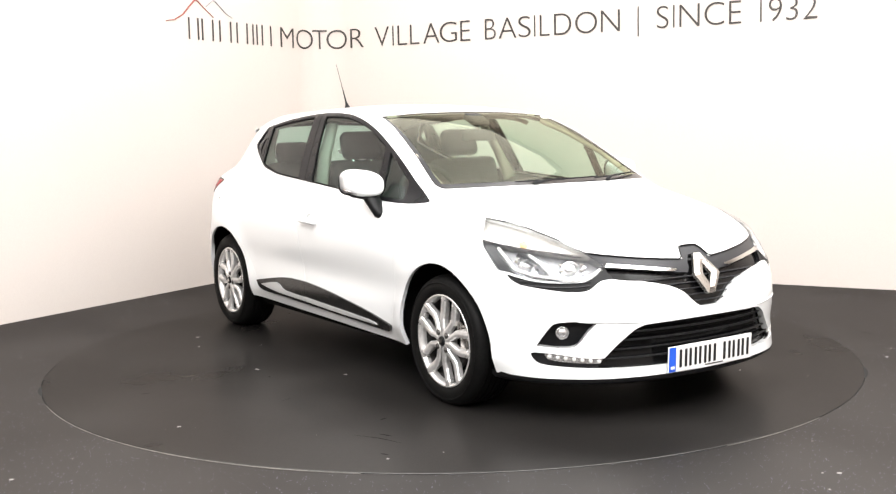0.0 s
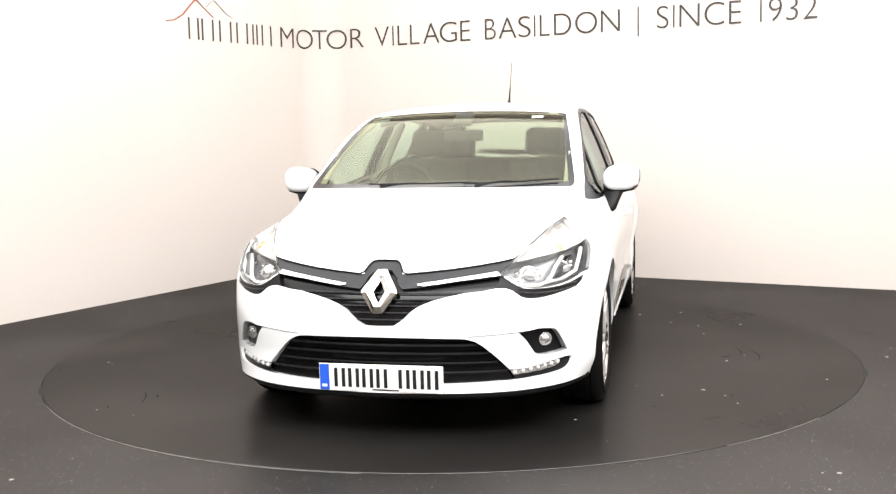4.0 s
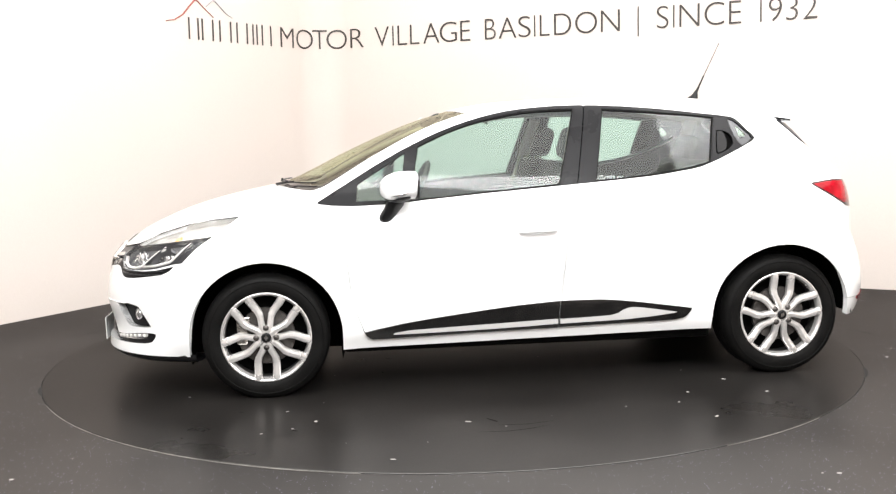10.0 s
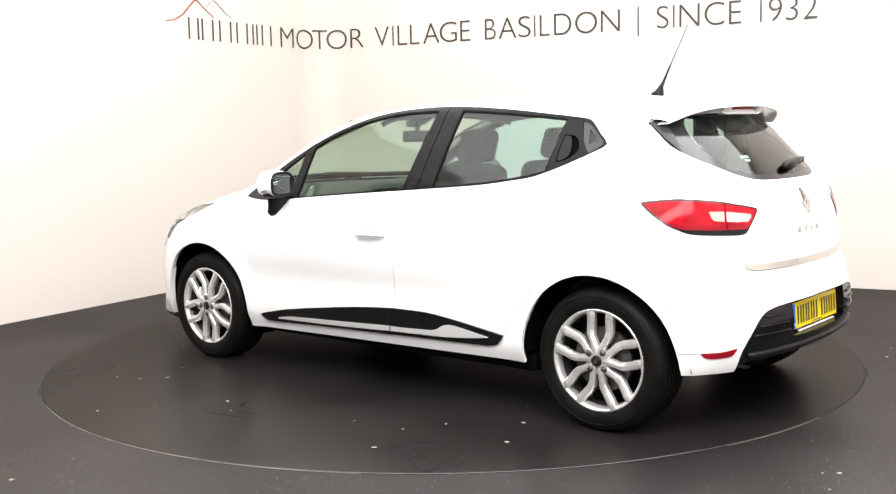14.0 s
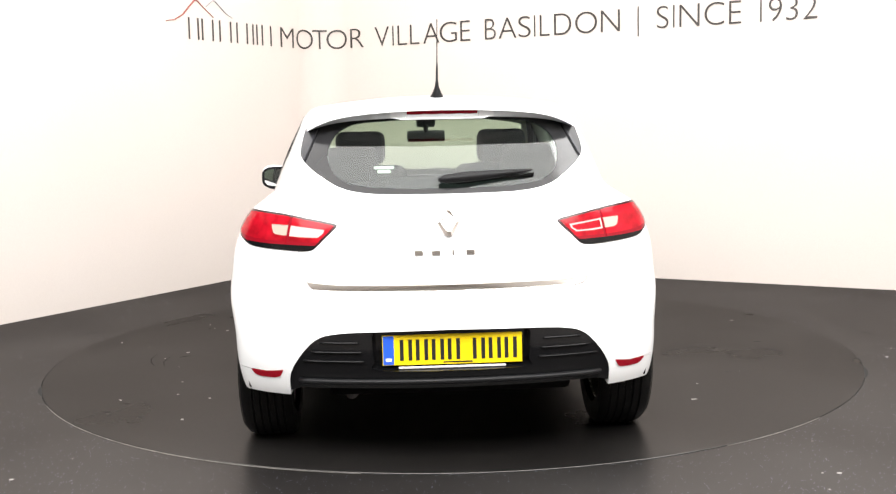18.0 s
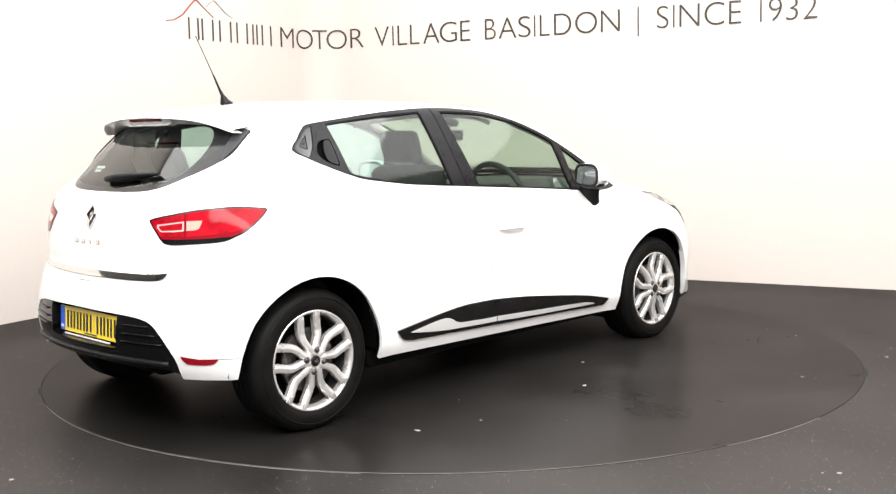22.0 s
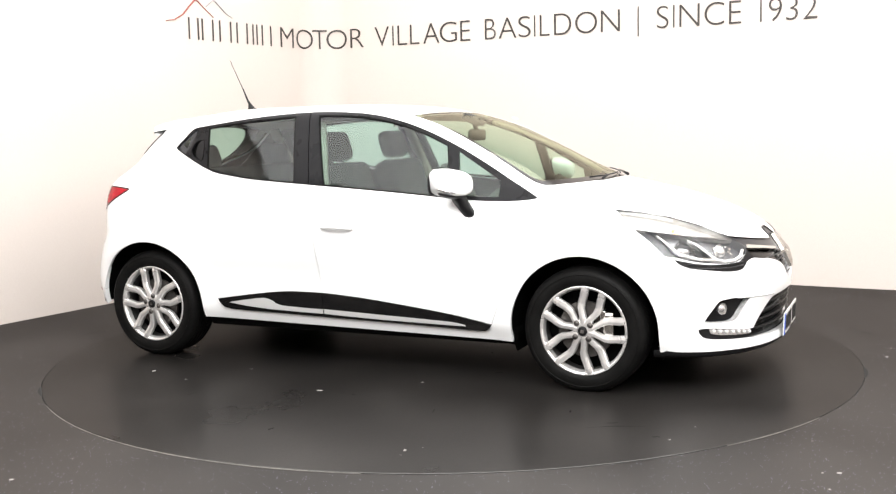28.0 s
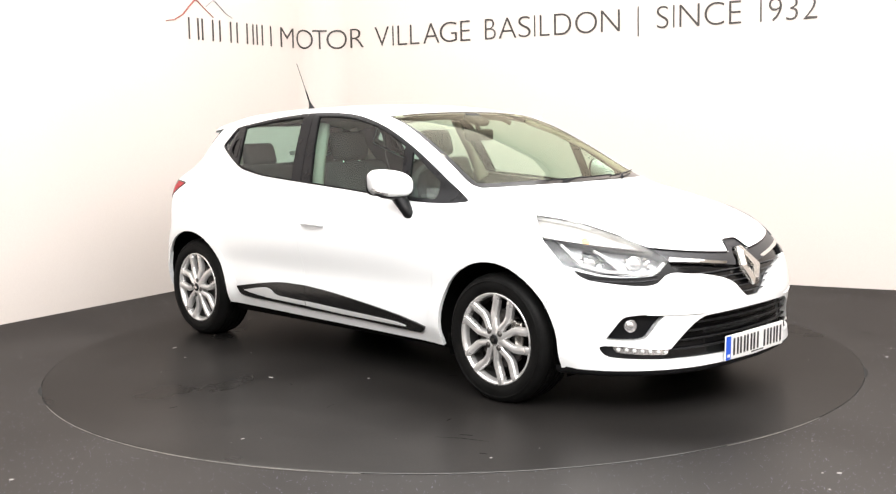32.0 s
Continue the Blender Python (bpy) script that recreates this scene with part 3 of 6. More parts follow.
wall_line([(-1.674, 2.178), (-1.58, 2.192), (-1.48, 2.243), (-1.412, 2.308), (-1.345, 2.366), (-1.328, 2.371), (-1.31, 2.364), (-1.246, 2.318), (-1.128, 2.243)],
          0.007, LOGO_RED, "peak_line", "red-brown hill-shaped line")
wall_line([(-1.212, 2.325), (-1.135, 2.38), (-1.118, 2.385), (-1.1, 2.378), (-1.038, 2.335), (-0.972, 2.288), (-0.894, 2.256)],
          0.006, LOGO_GREY, "peak_line", "grey hill-shaped line")
# ---------------------------------------------------------------- cutting the car's panels out of its form
C45 = math.sqrt(0.5)
# each way of looking at the form: flat coordinates, and the faces that it sees
PLANES = {
    "side": (lambda p: (p[0], p[2]), Vector((0, 1, 0)), lambda c, n: c.y > 0.25 and n.y > 0.1),
    "front": (lambda p: (p[1], p[2]), Vector((1, 0, 0)), lambda c, n: c.x > 0 and n.x > 0.1),
    "rear": (lambda p: (p[1], p[2]), Vector((-1, 0, 0)), lambda c, n: c.x < -1.2 and n.x < -0.08),
    "front_corner": (lambda p: ((p[1] - p[0]) * C45, p[2]), Vector((C45, C45, 0)), lambda c, n: c.x > 1.2 and n.x + n.y > 0.15),
    "rear_corner": (lambda p: ((p[0] + p[1]) * C45, p[2]), Vector((-C45, C45, 0)), lambda c, n: c.x < -1.2 and n.y - n.x > 0.15),
    "top": (lambda p: (p[0], p[1]), Vector((0, 0, 1)), lambda c, n: n.z > 0.12),
}
AXES = {"side": (Vector((1, 0, 0)), Vector((0, 0, 1))), "front": (Vector((0, 1, 0)), Vector((0, 0, 1))), "rear": (Vector((0, 1, 0)), Vector((0, 0, 1))),
        "front_corner": (Vector((-C45, C45, 0)), Vector((0, 0, 1))), "rear_corner": (Vector((C45, C45, 0)), Vector((0, 0, 1))),
        "top": (Vector((1, 0, 0)), Vector((0, 1, 0)))}


def curve(points, sub=3):
    """A closed smooth outline; a point with a third value is a sharp corner."""
    n, out = len(points), []
    tang = []
    for i, p in enumerate(points):
        a, b = points[i - 1], points[(i + 1) % n]
        tang.append((0.0, 0.0) if len(p) > 2 else ((b[0] - a[0]) * 0.5, (b[1] - a[1]) * 0.5))
    for i in range(n):
        p, q = points[i], points[(i + 1) % n]
        if len(p) > 2 and len(q) > 2:
            out.append((p[0], p[1]))
            continue
        for k in range(sub):
            t = k / sub
            h = (2 * t**3 - 3 * t**2 + 1, t**3 - 2 * t**2 + t, -2 * t**3 + 3 * t**2, t**3 - t**2)
            out.append(tuple(h[0] * p[c] + h[1] * tang[i][c] + h[2] * q[c] + h[3] * tang[(i + 1) % n][c] for c in (0, 1)))
    return out


def inset(poly, d):
    n = len(poly)
    area = sum(poly[i - 1][0] * poly[i][1] - poly[i][0] * poly[i - 1][1] for i in range(n))
    sign = 1 if area > 0 else -1
    out = []
    for i in range(n):
        p = Vector(poly[i])
        a, b = (p - Vector(poly[i - 1])), (Vector(poly[(i + 1) % n]) - p)
        if a.length < 1e-7 or b.length < 1e-7:
            out.append(tuple(p))
            continue
        a, b = a.normalized(), b.normalized()
        na, nb = Vector((-a.y, a.x)) * sign, Vector((-b.y, b.x)) * sign
        m = na + nb
        m = m / max(m.length_squared, 0.6) * 2 if m.length > 1e-6 else na
        out.append(tuple(p + m * d))
    return out


def within(u, v, poly):
    hit, j = False, len(poly) - 1
    for i in range(len(poly)):
        a, b = poly[i], poly[j]
        if (a[1] > v) != (b[1] > v) and u < (b[0] - a[0]) * (v - a[1]) / (b[1] - a[1]) + a[0]:
            hit = not hit
        j = i
    return hit


sheet_v, sheet_f = body_sheet(0.025)
form = bmesh.new()
made = [form.verts.new(p) for p in sheet_v]
for q in sheet_f:
    form.faces.new([made[i] for i in q])
bmesh.ops.recalc_face_normals(form, faces=form.faces[:])
form.faces.ensure_lookup_table()
if sum(f.normal.y for f in form.faces) < 0:
    bmesh.ops.reverse_faces(form, faces=form.faces[:])
ID = form.faces.layers.int.new("region")
REGION = {"body": 0, "gone": 1}


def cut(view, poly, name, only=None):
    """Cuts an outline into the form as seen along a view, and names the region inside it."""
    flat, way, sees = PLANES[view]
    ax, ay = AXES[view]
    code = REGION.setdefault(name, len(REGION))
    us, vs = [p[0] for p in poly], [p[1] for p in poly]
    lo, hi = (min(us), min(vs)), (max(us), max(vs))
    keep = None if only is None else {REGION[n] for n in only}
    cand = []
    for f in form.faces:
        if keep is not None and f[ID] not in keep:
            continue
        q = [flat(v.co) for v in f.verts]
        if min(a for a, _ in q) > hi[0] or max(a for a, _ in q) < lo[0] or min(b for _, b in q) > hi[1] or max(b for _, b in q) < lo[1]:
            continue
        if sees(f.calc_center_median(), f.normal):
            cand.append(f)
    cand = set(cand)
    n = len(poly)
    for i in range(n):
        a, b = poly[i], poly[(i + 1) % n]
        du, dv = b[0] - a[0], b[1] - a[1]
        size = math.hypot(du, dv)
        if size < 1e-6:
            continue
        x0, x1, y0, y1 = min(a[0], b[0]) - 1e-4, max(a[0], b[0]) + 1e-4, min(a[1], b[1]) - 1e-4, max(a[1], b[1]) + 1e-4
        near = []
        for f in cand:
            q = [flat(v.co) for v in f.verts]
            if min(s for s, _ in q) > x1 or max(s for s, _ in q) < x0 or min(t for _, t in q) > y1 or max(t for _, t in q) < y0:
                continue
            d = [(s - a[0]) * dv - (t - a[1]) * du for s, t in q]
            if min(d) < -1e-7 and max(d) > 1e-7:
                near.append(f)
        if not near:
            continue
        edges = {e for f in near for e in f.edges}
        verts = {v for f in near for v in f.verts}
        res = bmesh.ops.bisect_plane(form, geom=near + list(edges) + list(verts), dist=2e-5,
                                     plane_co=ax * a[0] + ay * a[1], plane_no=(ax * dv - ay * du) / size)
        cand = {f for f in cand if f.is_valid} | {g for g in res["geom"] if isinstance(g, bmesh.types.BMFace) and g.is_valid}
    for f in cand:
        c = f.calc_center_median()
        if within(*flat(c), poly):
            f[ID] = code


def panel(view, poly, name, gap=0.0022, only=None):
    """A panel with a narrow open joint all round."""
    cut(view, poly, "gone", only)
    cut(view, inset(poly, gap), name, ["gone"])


BIG = 3.0
# front bumper, wings, bonnet, doors, tailgate, rear bumper
cut("side", [(1.005, 0.0), (1.6, 0.0), (1.6, 0.47), (1.68, 0.70), (1.5, 1.0), (0.95, 1.0), (0.93, 0.86), (0.921, 0.752), (0.906, 0.585), (0.885, 0.442), (0.84, 0.30), (0.83, 0.0)], "front_wing")
panel("side", [(1.6, 0.1), (1.6, 0.47), (1.68, 0.70), (1.8, 0.85), (2.4, 0.85), (2.4, 0.1)], "front_bumper", 0.002)
cut("front", [(-0.2, 0.1), (0.62, 0.1), (0.62, 0.72), (-0.2, 0.72)], "front_bumper", ["body", "gone", "front_wing"])
panel("top", curve([(1.232, -0.1, 1), (1.225, 0.25), (1.165, 0.52), (1.09, 0.655), (1.085, 0.68, 1), (1.2, 0.702), (1.35, 0.712), (1.461, 0.712), (1.6, 0.684), (1.75, 0.625),
                    (1.88, 0.555), (1.965, 0.50), (2.005, 0.44, 1), (2.06, 0.295), (2.082, 0.095, 1), (2.05, 0.065), (2.045, 0.05), (2.045, -0.1, 1)], 2), "bonnet", 0.0022)
panel("rear", curve([(-0.1, 0.672, 1), (0.33, 0.672), (0.457, 0.676), (0.51, 0.684), (0.526, 0.70), (0.549, 0.75), (0.561, 0.80), (0.573, 0.9), (0.575, 1.0), (0.562, 1.14), (0.574, 1.20),
                     (0.558, 1.272, 1), (0.5, 1.31), (0.3, 1.33), (-0.1, 1.34, 1)], 2), "tailgate", 0.0022)
panel("side", [(-1.585, 0.1), (-1.585, 0.52), (-1.66, 0.664), (-2.1, 0.664), (-2.1, 0.1)], "rear_bumper", 0.002, ["body"])
cut("rear", [(-0.1, 0.1), (0.7, 0.1), (0.7, 0.664), (-0.1, 0.664)], "rear_bumper", ["body", "gone"])
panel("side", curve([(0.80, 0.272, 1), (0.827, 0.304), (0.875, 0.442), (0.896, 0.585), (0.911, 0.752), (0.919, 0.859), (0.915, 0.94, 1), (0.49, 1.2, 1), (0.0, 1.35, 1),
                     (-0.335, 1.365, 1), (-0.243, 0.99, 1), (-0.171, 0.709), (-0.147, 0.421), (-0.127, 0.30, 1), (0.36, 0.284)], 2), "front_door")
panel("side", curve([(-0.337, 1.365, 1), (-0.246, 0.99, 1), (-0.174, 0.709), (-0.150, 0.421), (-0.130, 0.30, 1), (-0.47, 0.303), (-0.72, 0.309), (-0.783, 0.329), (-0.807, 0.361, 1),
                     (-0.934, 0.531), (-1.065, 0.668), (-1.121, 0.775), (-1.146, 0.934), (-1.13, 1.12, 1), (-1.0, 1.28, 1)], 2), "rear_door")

# side window surround and glass
DLO = curve([(1.024, 0.922), (1.015, 0.942), (0.891, 1.016), (0.778, 1.084), (0.636, 1.162), (0.494, 1.23), (0.352, 1.286), (0.209, 1.328), (0.067, 1.357), (-0.076, 1.371),
             (-0.219, 1.378), (-0.361, 1.377), (-0.501, 1.37), (-0.642, 1.359), (-0.782, 1.345), (-0.922, 1.328), (-1.063, 1.311), (-1.119, 1.296), (-1.171, 1.241),
             (-1.212, 1.196), (-1.164, 1.166), (-1.046, 1.113), (-0.901, 1.059), (-0.788, 1.04), (-0.621, 1.018), (-0.345, 0.997), (-0.067, 0.977), (0.211, 0.957),
             (0.489, 0.935), (0.713, 0.917), (0.885, 0.912)], 2)
cut("side", DLO, "frame_front")
cut("side", [(-0.338, 1.45), (-0.244, 0.98), (-0.24, 0.9), (-1.4, 0.9), (-1.4, 1.45)], "frame_rear", ["frame_front"])
cut("side", [(0.885, 1.2), (0.885, 0.85), (1.2, 0.85), (1.2, 1.2)], "frame_nose", ["frame_front"])
cut("side", [(-1.05, 1.4), (-1.066, 1.317), (-1.092, 1.23), (-1.119, 1.147), (-1.13, 1.10), (-1.3, 1.05), (-1.3, 1.4)], "frame_quarter", ["frame_rear"])
PILLAR_GAP = [(-0.3355, 1.45), (-0.2415, 0.98), (-0.2465, 0.98), (-0.3405, 1.45)]
cut("side", PILLAR_GAP, "pillar_gap", ["frame_front", "frame_rear"])
WINDOW_FRONT = curve([(0.515, 0.942), (0.557, 0.945), (0.572, 0.975), (0.533, 1.186, 1), (0.436, 1.231), (0.323, 1.274), (0.209, 1.306), (0.067, 1.334), (-0.075, 1.350),
                      (-0.258, 1.354, 1), (-0.152, 0.992, 1), (0.211, 0.966)], 2)
WINDOW_REAR = curve([(-0.415, 1.353, 1), (-0.639, 1.337), (-0.864, 1.316), (-0.993, 1.301, 1), (-0.976, 1.237), (-0.944, 1.086, 1), (-0.874, 1.067), (-0.621, 1.027), (-0.345, 1.006, 1)], 2)
cut("side", inset(WINDOW_FRONT, -0.006), "seal_front", ["frame_front"])
cut("side", inset(WINDOW_REAR, -0.006), "seal_rear", ["frame_rear"])
cut("side", curve([(0.845, 0.932, 1), (0.839, 1.013, 1), (0.72, 1.086), (0.60, 1.16, 1), (0.637, 0.963), (0.655, 0.938)], 2), "glass_nose")
cut("side", WINDOW_FRONT, "glass_front")
cut("side", WINDOW_REAR, "glass_rear")
cut("side", curve([(-1.075, 1.298, 1), (-1.112, 1.283), (-1.162, 1.236), (-1.196, 1.196), (-1.133, 1.158, 1), (-1.096, 1.212)], 2), "quarter_border")
cut("side", curve([(-1.116, 1.262, 1), (-1.166, 1.213), (-1.127, 1.196, 1)], 3), "glass_quarter", ["quarter_border"])
cut("side", curve([(-1.001, 1.229), (-1.02, 1.237), (-1.05, 1.233), (-1.078, 1.212), (-1.086, 1.172), (-1.055, 1.141), (-1.008, 1.122), (-0.987, 1.129)], 3), "handle_well", ["frame_rear", "frame_quarter"])
cut("side", curve([(-1.005, 1.226), (-1.02, 1.232), (-1.036, 1.228), (-1.05, 1.19), (-1.043, 1.146), (-1.01, 1.128), (-0.993, 1.134)], 3), "handle_lid", ["handle_well"])
cut("side", [(-0.02 + 0.046 * math.cos(math.pi * k / 10), 0.789 + 0.030 * math.sin(math.pi * k / 10)) for k in range(20)], "handle_cup", ["front_door"])

# black lower door trim with its bright strip
cut("side", curve([(0.827, 0.304, 1), (0.64, 0.341), (0.359, 0.377), (0.08, 0.407), (-0.1375, 0.421, 1), (-0.127, 0.292, 1), (0.362, 0.282), (0.729, 0.271), (0.799, 0.275)], 2), "trim_front")
cut("side", curve([(-0.1405, 0.421, 1), (-0.335, 0.421), (-0.473, 0.409), (-0.61, 0.391), (-0.807, 0.361, 1), (-0.783, 0.327), (-0.72, 0.307), (-0.473, 0.301), (-0.130, 0.293, 1)], 2), "trim_rear")
cut("side", curve([(0.688, 0.293, 1), (0.613, 0.308), (0.221, 0.322), (-0.113, 0.334), (-0.124, 0.333, 1), (-0.124, 0.312, 1), (0.222, 0.300)], 2), "strip_front")
cut("side", curve([(-0.134, 0.333, 1), (-0.39, 0.341), (-0.445, 0.362), (-0.5, 0.378), (-0.61, 0.365), (-0.728, 0.345, 1), (-0.665, 0.336), (-0.472, 0.32), (-0.134, 0.312, 1)], 2), "strip_rear")

# windscreen and rear window, each with its dark printed border
SCREEN_EDGE = curve([(-0.1, 1.372, 1), (0.265, 1.366), (0.442, 1.356), (0.553, 1.347, 1), (0.597, 1.253), (0.632, 1.143), (0.662, 1.05), (0.675, 1.0), (0.66, 0.985, 1), (0.3, 0.992), (-0.1, 0.995, 1)], 2)
cut("front", SCREEN_EDGE, "screen_border")
cut("front", curve([(-0.1, 1.3705, 1), (0.265, 1.3645), (0.43, 1.355), (0.541, 1.343), (0.573, 1.245), (0.608, 1.138), (0.634, 1.05), (0.64, 1.016), (0.62, 1.008), (0.3, 1.012), (-0.1, 1.014, 1)], 2), "screen")
cut("rear", curve([(-0.1, 1.338, 1), (0.145, 1.336), (0.40, 1.320), (0.475, 1.306), (0.552, 1.282, 1), (0.568, 1.205), (0.557, 1.163), (0.505, 1.117), (0.468, 1.094), (0.41, 1.061),
                   (0.323, 1.039), (0.183, 1.031), (-0.1, 1.030, 1)], 2), "rear_border")
cut("rear", curve([(-0.1, 1.325, 1), (0.25, 1.315), (0.375, 1.297), (0.445, 1.235), (0.448, 1.145), (0.38, 1.078), (0.22, 1.056), (-0.1, 1.052, 1)], 3), "rear_glass")
cut("rear", curve([(0.492, 1.302, 1), (0.549, 1.282, 1), (0.562, 1.210), (0.550, 1.158, 1), (0.524, 1.215)], 2), "wedge", ["rear_border", "body", "tailgate", "gone"])

# head lamps, grille, lower grille, fog pockets
cut("front", curve([(-0.1, 0.739, 1), (0.045, 0.739), (0.062, 0.728), (0.082, 0.697), (0.10, 0.689), (0.295, 0.706), (0.461, 0.727), (0.53, 0.739, 1), (0.5, 0.70), (0.476, 0.681, 1),
                    (0.457, 0.63), (0.348, 0.618), (0.216, 0.589), (0.145, 0.557), (0.108, 0.523), (0.07, 0.496), (0.04, 0.489), (-0.1, 0.488, 1)], 2), "grille")
cut("front", curve([(-0.1, 0.739, 1), (0.045, 0.739), (0.062, 0.728), (0.082, 0.697), (0.10, 0.689), (0.295, 0.706), (0.461, 0.727), (0.53, 0.739, 1), (0.5, 0.70), (0.476, 0.681, 1),
                    (0.327, 0.662), (0.17, 0.642), (0.09, 0.635, 1), (0.07, 0.655, 1), (0.034, 0.704), (-0.1, 0.708, 1)], 2), "grille_band", ["grille"])
cut("front", curve([(0.150, 0.652, 1), (0.462, 0.692, 1), (0.478, 0.677, 1), (0.327, 0.662), (0.175, 0.643)], 2), "grille_bar", ["grille", "grille_band"])
cut("front_corner", curve([(-1.13, 0.68, 1), (-1.075, 0.681), (-1.049, 0.655), (-0.993, 0.624), (-0.902, 0.617), (-0.758, 0.629), (-0.659, 0.652, 1), (-0.677, 0.63), (-0.723, 0.609), (-0.808, 0.596),
                           (-0.903, 0.585), (-0.972, 0.583), (-1.018, 0.593), (-1.051, 0.62), (-1.085, 0.631), (-1.13, 0.63, 1)], 2), "lamp_base", ["front_bumper", "front_wing", "body", "gone", "bonnet"])
cut("front_corner", curve([(-0.524, 0.868, 1), (-0.625, 0.855), (-0.733, 0.833), (-0.862, 0.791), (-0.985, 0.738), (-1.046, 0.704), (-1.075, 0.681, 1), (-1.049, 0.655), (-1.005, 0.631), (-0.948, 0.621),
                           (-0.854, 0.624), (-0.758, 0.636), (-0.671, 0.658), (-0.621, 0.665, 1), (-0.543, 0.764), (-0.534, 0.788), (-0.524, 0.851)], 2), "head_lamp")
cut("front_corner", [(-0.40, 0.80), (-0.532, 0.786), (-0.648, 0.769), (-0.748, 0.755), (-0.868, 0.741), (-0.986, 0.726), (-1.2, 0.70), (-1.2, 0.95), (-0.4, 0.95)], "head_upper", ["head_lamp"])
cut("front_corner", curve([(-0.622, 0.60, 1), (-0.70, 0.655, 1), (-0.668, 0.675), (-0.625, 0.735), (-0.588, 0.778, 1), (-0.50, 0.80, 1), (-0.50, 0.60, 1)], 2), "head_end", ["head_lamp"])
cut("front_corner", curve([(-0.842, 0.652, 1), (-0.80, 0.69), (-0.755, 0.73, 1), (-0.71, 0.738, 1), (-0.70, 0.72), (-0.77, 0.70), (-0.80, 0.655, 1)], 2), "head_dark", ["head_lamp"])
cut("front", curve([(-0.1, 0.443, 1), (0.068, 0.443), (0.313, 0.438), (0.366, 0.431), (0.406, 0.411), (0.455, 0.366), (0.518, 0.301, 1), (0.545, 0.262, 1), (0.478, 0.258), (0.382, 0.256), (0.244, 0.254), (-0.1, 0.25, 1)], 2), "lower_grille")
cut("front_corner", curve([(-1.085, 0.302, 1), (-1.004, 0.303), (-0.887, 0.317), (-0.816, 0.323), (-0.765, 0.320), (-0.774, 0.294), (-0.805, 0.275), (-0.878, 0.267), (-1.006, 0.261), (-1.11, 0.258, 1)], 2), "pocket", ["front_bumper", "front_wing", "body", "gone"])
cut("front_corner", curve([(-1.071, 0.298, 1), (-1.004, 0.301), (-0.887, 0.313), (-0.823, 0.32, 1), (-0.836, 0.295), (-0.912, 0.285), (-1.005, 0.28), (-1.074, 0.278, 1)], 2), "day_lamp", ["pocket"])
cut("front_corner", curve([(-1.051, 0.457, 1), (-0.977, 0.461), (-0.884, 0.454), (-0.849, 0.433), (-0.791, 0.353, 1), (-0.839, 0.349), (-0.909, 0.347), (-0.956, 0.354), (-0.979, 0.376), (-1.013, 0.421)], 2), "fog_pocket")

# tail lamps, lower rear insert, reflectors, boot strip
TAIL_OUT = [(-0.480, 0.959), (-0.515, 0.969), (-0.585, 0.977), (-0.66, 0.976), (-0.77, 0.965), (-0.86, 0.949), (-0.955, 0.930), (-0.968, 0.915), (-0.935, 0.872), (-0.912, 0.842), (-0.888, 0.828),
            (-0.83, 0.828), (-0.677, 0.838), (-0.625, 0.847), (-0.592, 0.861), (-0.552, 0.879), (-0.510, 0.916)]
cut("rear_corner", curve(TAIL_OUT, 2), "tail_lamp")
cut("rear_corner", inset(curve(TAIL_OUT, 2), 0.0075), "tail_red", ["tail_lamp"])
cut("rear_corner", curve([(-0.50, 0.90, 1), (-0.58, 0.885), (-0.66, 0.872), (-0.80, 0.862), (-1.0, 0.858, 1), (-1.0, 0.80, 1), (-0.50, 0.80, 1)], 2), "tail_low", ["tail_red"])
cut("rear_corner", curve([(-0.585, 0.864, 1), (-0.677, 0.857), (-0.769, 0.852), (-0.95, 0.846, 1), (-0.95, 0.80, 1), (-0.58, 0.80, 1)], 2), "tail_base", ["tail_lamp", "tail_red", "tail_low"])
cut("rear_corner", [(-0.797, 1.0), (-0.797, 0.80), (-0.809, 0.80), (-0.809, 1.0)], "tail_joint", ["tail_red", "tail_low"])
cut("rear_corner", curve([(-0.728, 0.926, 1), (-0.78, 0.924), (-0.797, 0.923, 1), (-0.797, 0.885, 1), (-0.768, 0.887), (-0.742, 0.894)], 2), "tail_smoky", ["tail_red"])
cut("rear_corner", curve([(-0.809, 0.922, 1), (-0.932, 0.906, 1), (-0.914, 0.877), (-0.809, 0.883, 1)], 2), "tail_white", ["tail_red"])
cut("rear_corner", curve([(-0.815, 0.9155, 1), (-0.924, 0.901, 1), (-0.909, 0.882), (-0.815, 0.8885, 1)], 2), "tail_core", ["tail_white"])
cut("rear", curve([(-0.1, 0.540, 1), (0.323, 0.533), (0.440, 0.524), (0.49, 0.511), (0.527, 0.485), (0.568, 0.437), (0.604, 0.372), (0.609, 0.30), (0.6, 0.1, 1), (-0.1, 0.1, 1)], 2), "insert")
cut("rear", curve([(-0.1, 0.56, 1), (0.29, 0.56, 1), (0.295, 0.52), (0.287, 0.42), (0.268, 0.388), (-0.1, 0.386, 1)], 2), "plate_well", ["insert"])
cut("rear_corner", curve([(-0.672, 0.374, 1), (-0.734, 0.372), (-0.83, 0.384, 1), (-0.816, 0.362), (-0.793, 0.352), (-0.723, 0.35), (-0.69, 0.357)], 2), "reflector", ["rear_bumper", "body", "gone"])
cut("rear", curve([(-0.1, 0.698, 1), (0.33, 0.700), (0.45, 0.703), (0.532, 0.712, 1), (0.514, 0.687), (0.457, 0.677), (0.33, 0.673), (-0.1, 0.671, 1)], 2), "boot_strip")

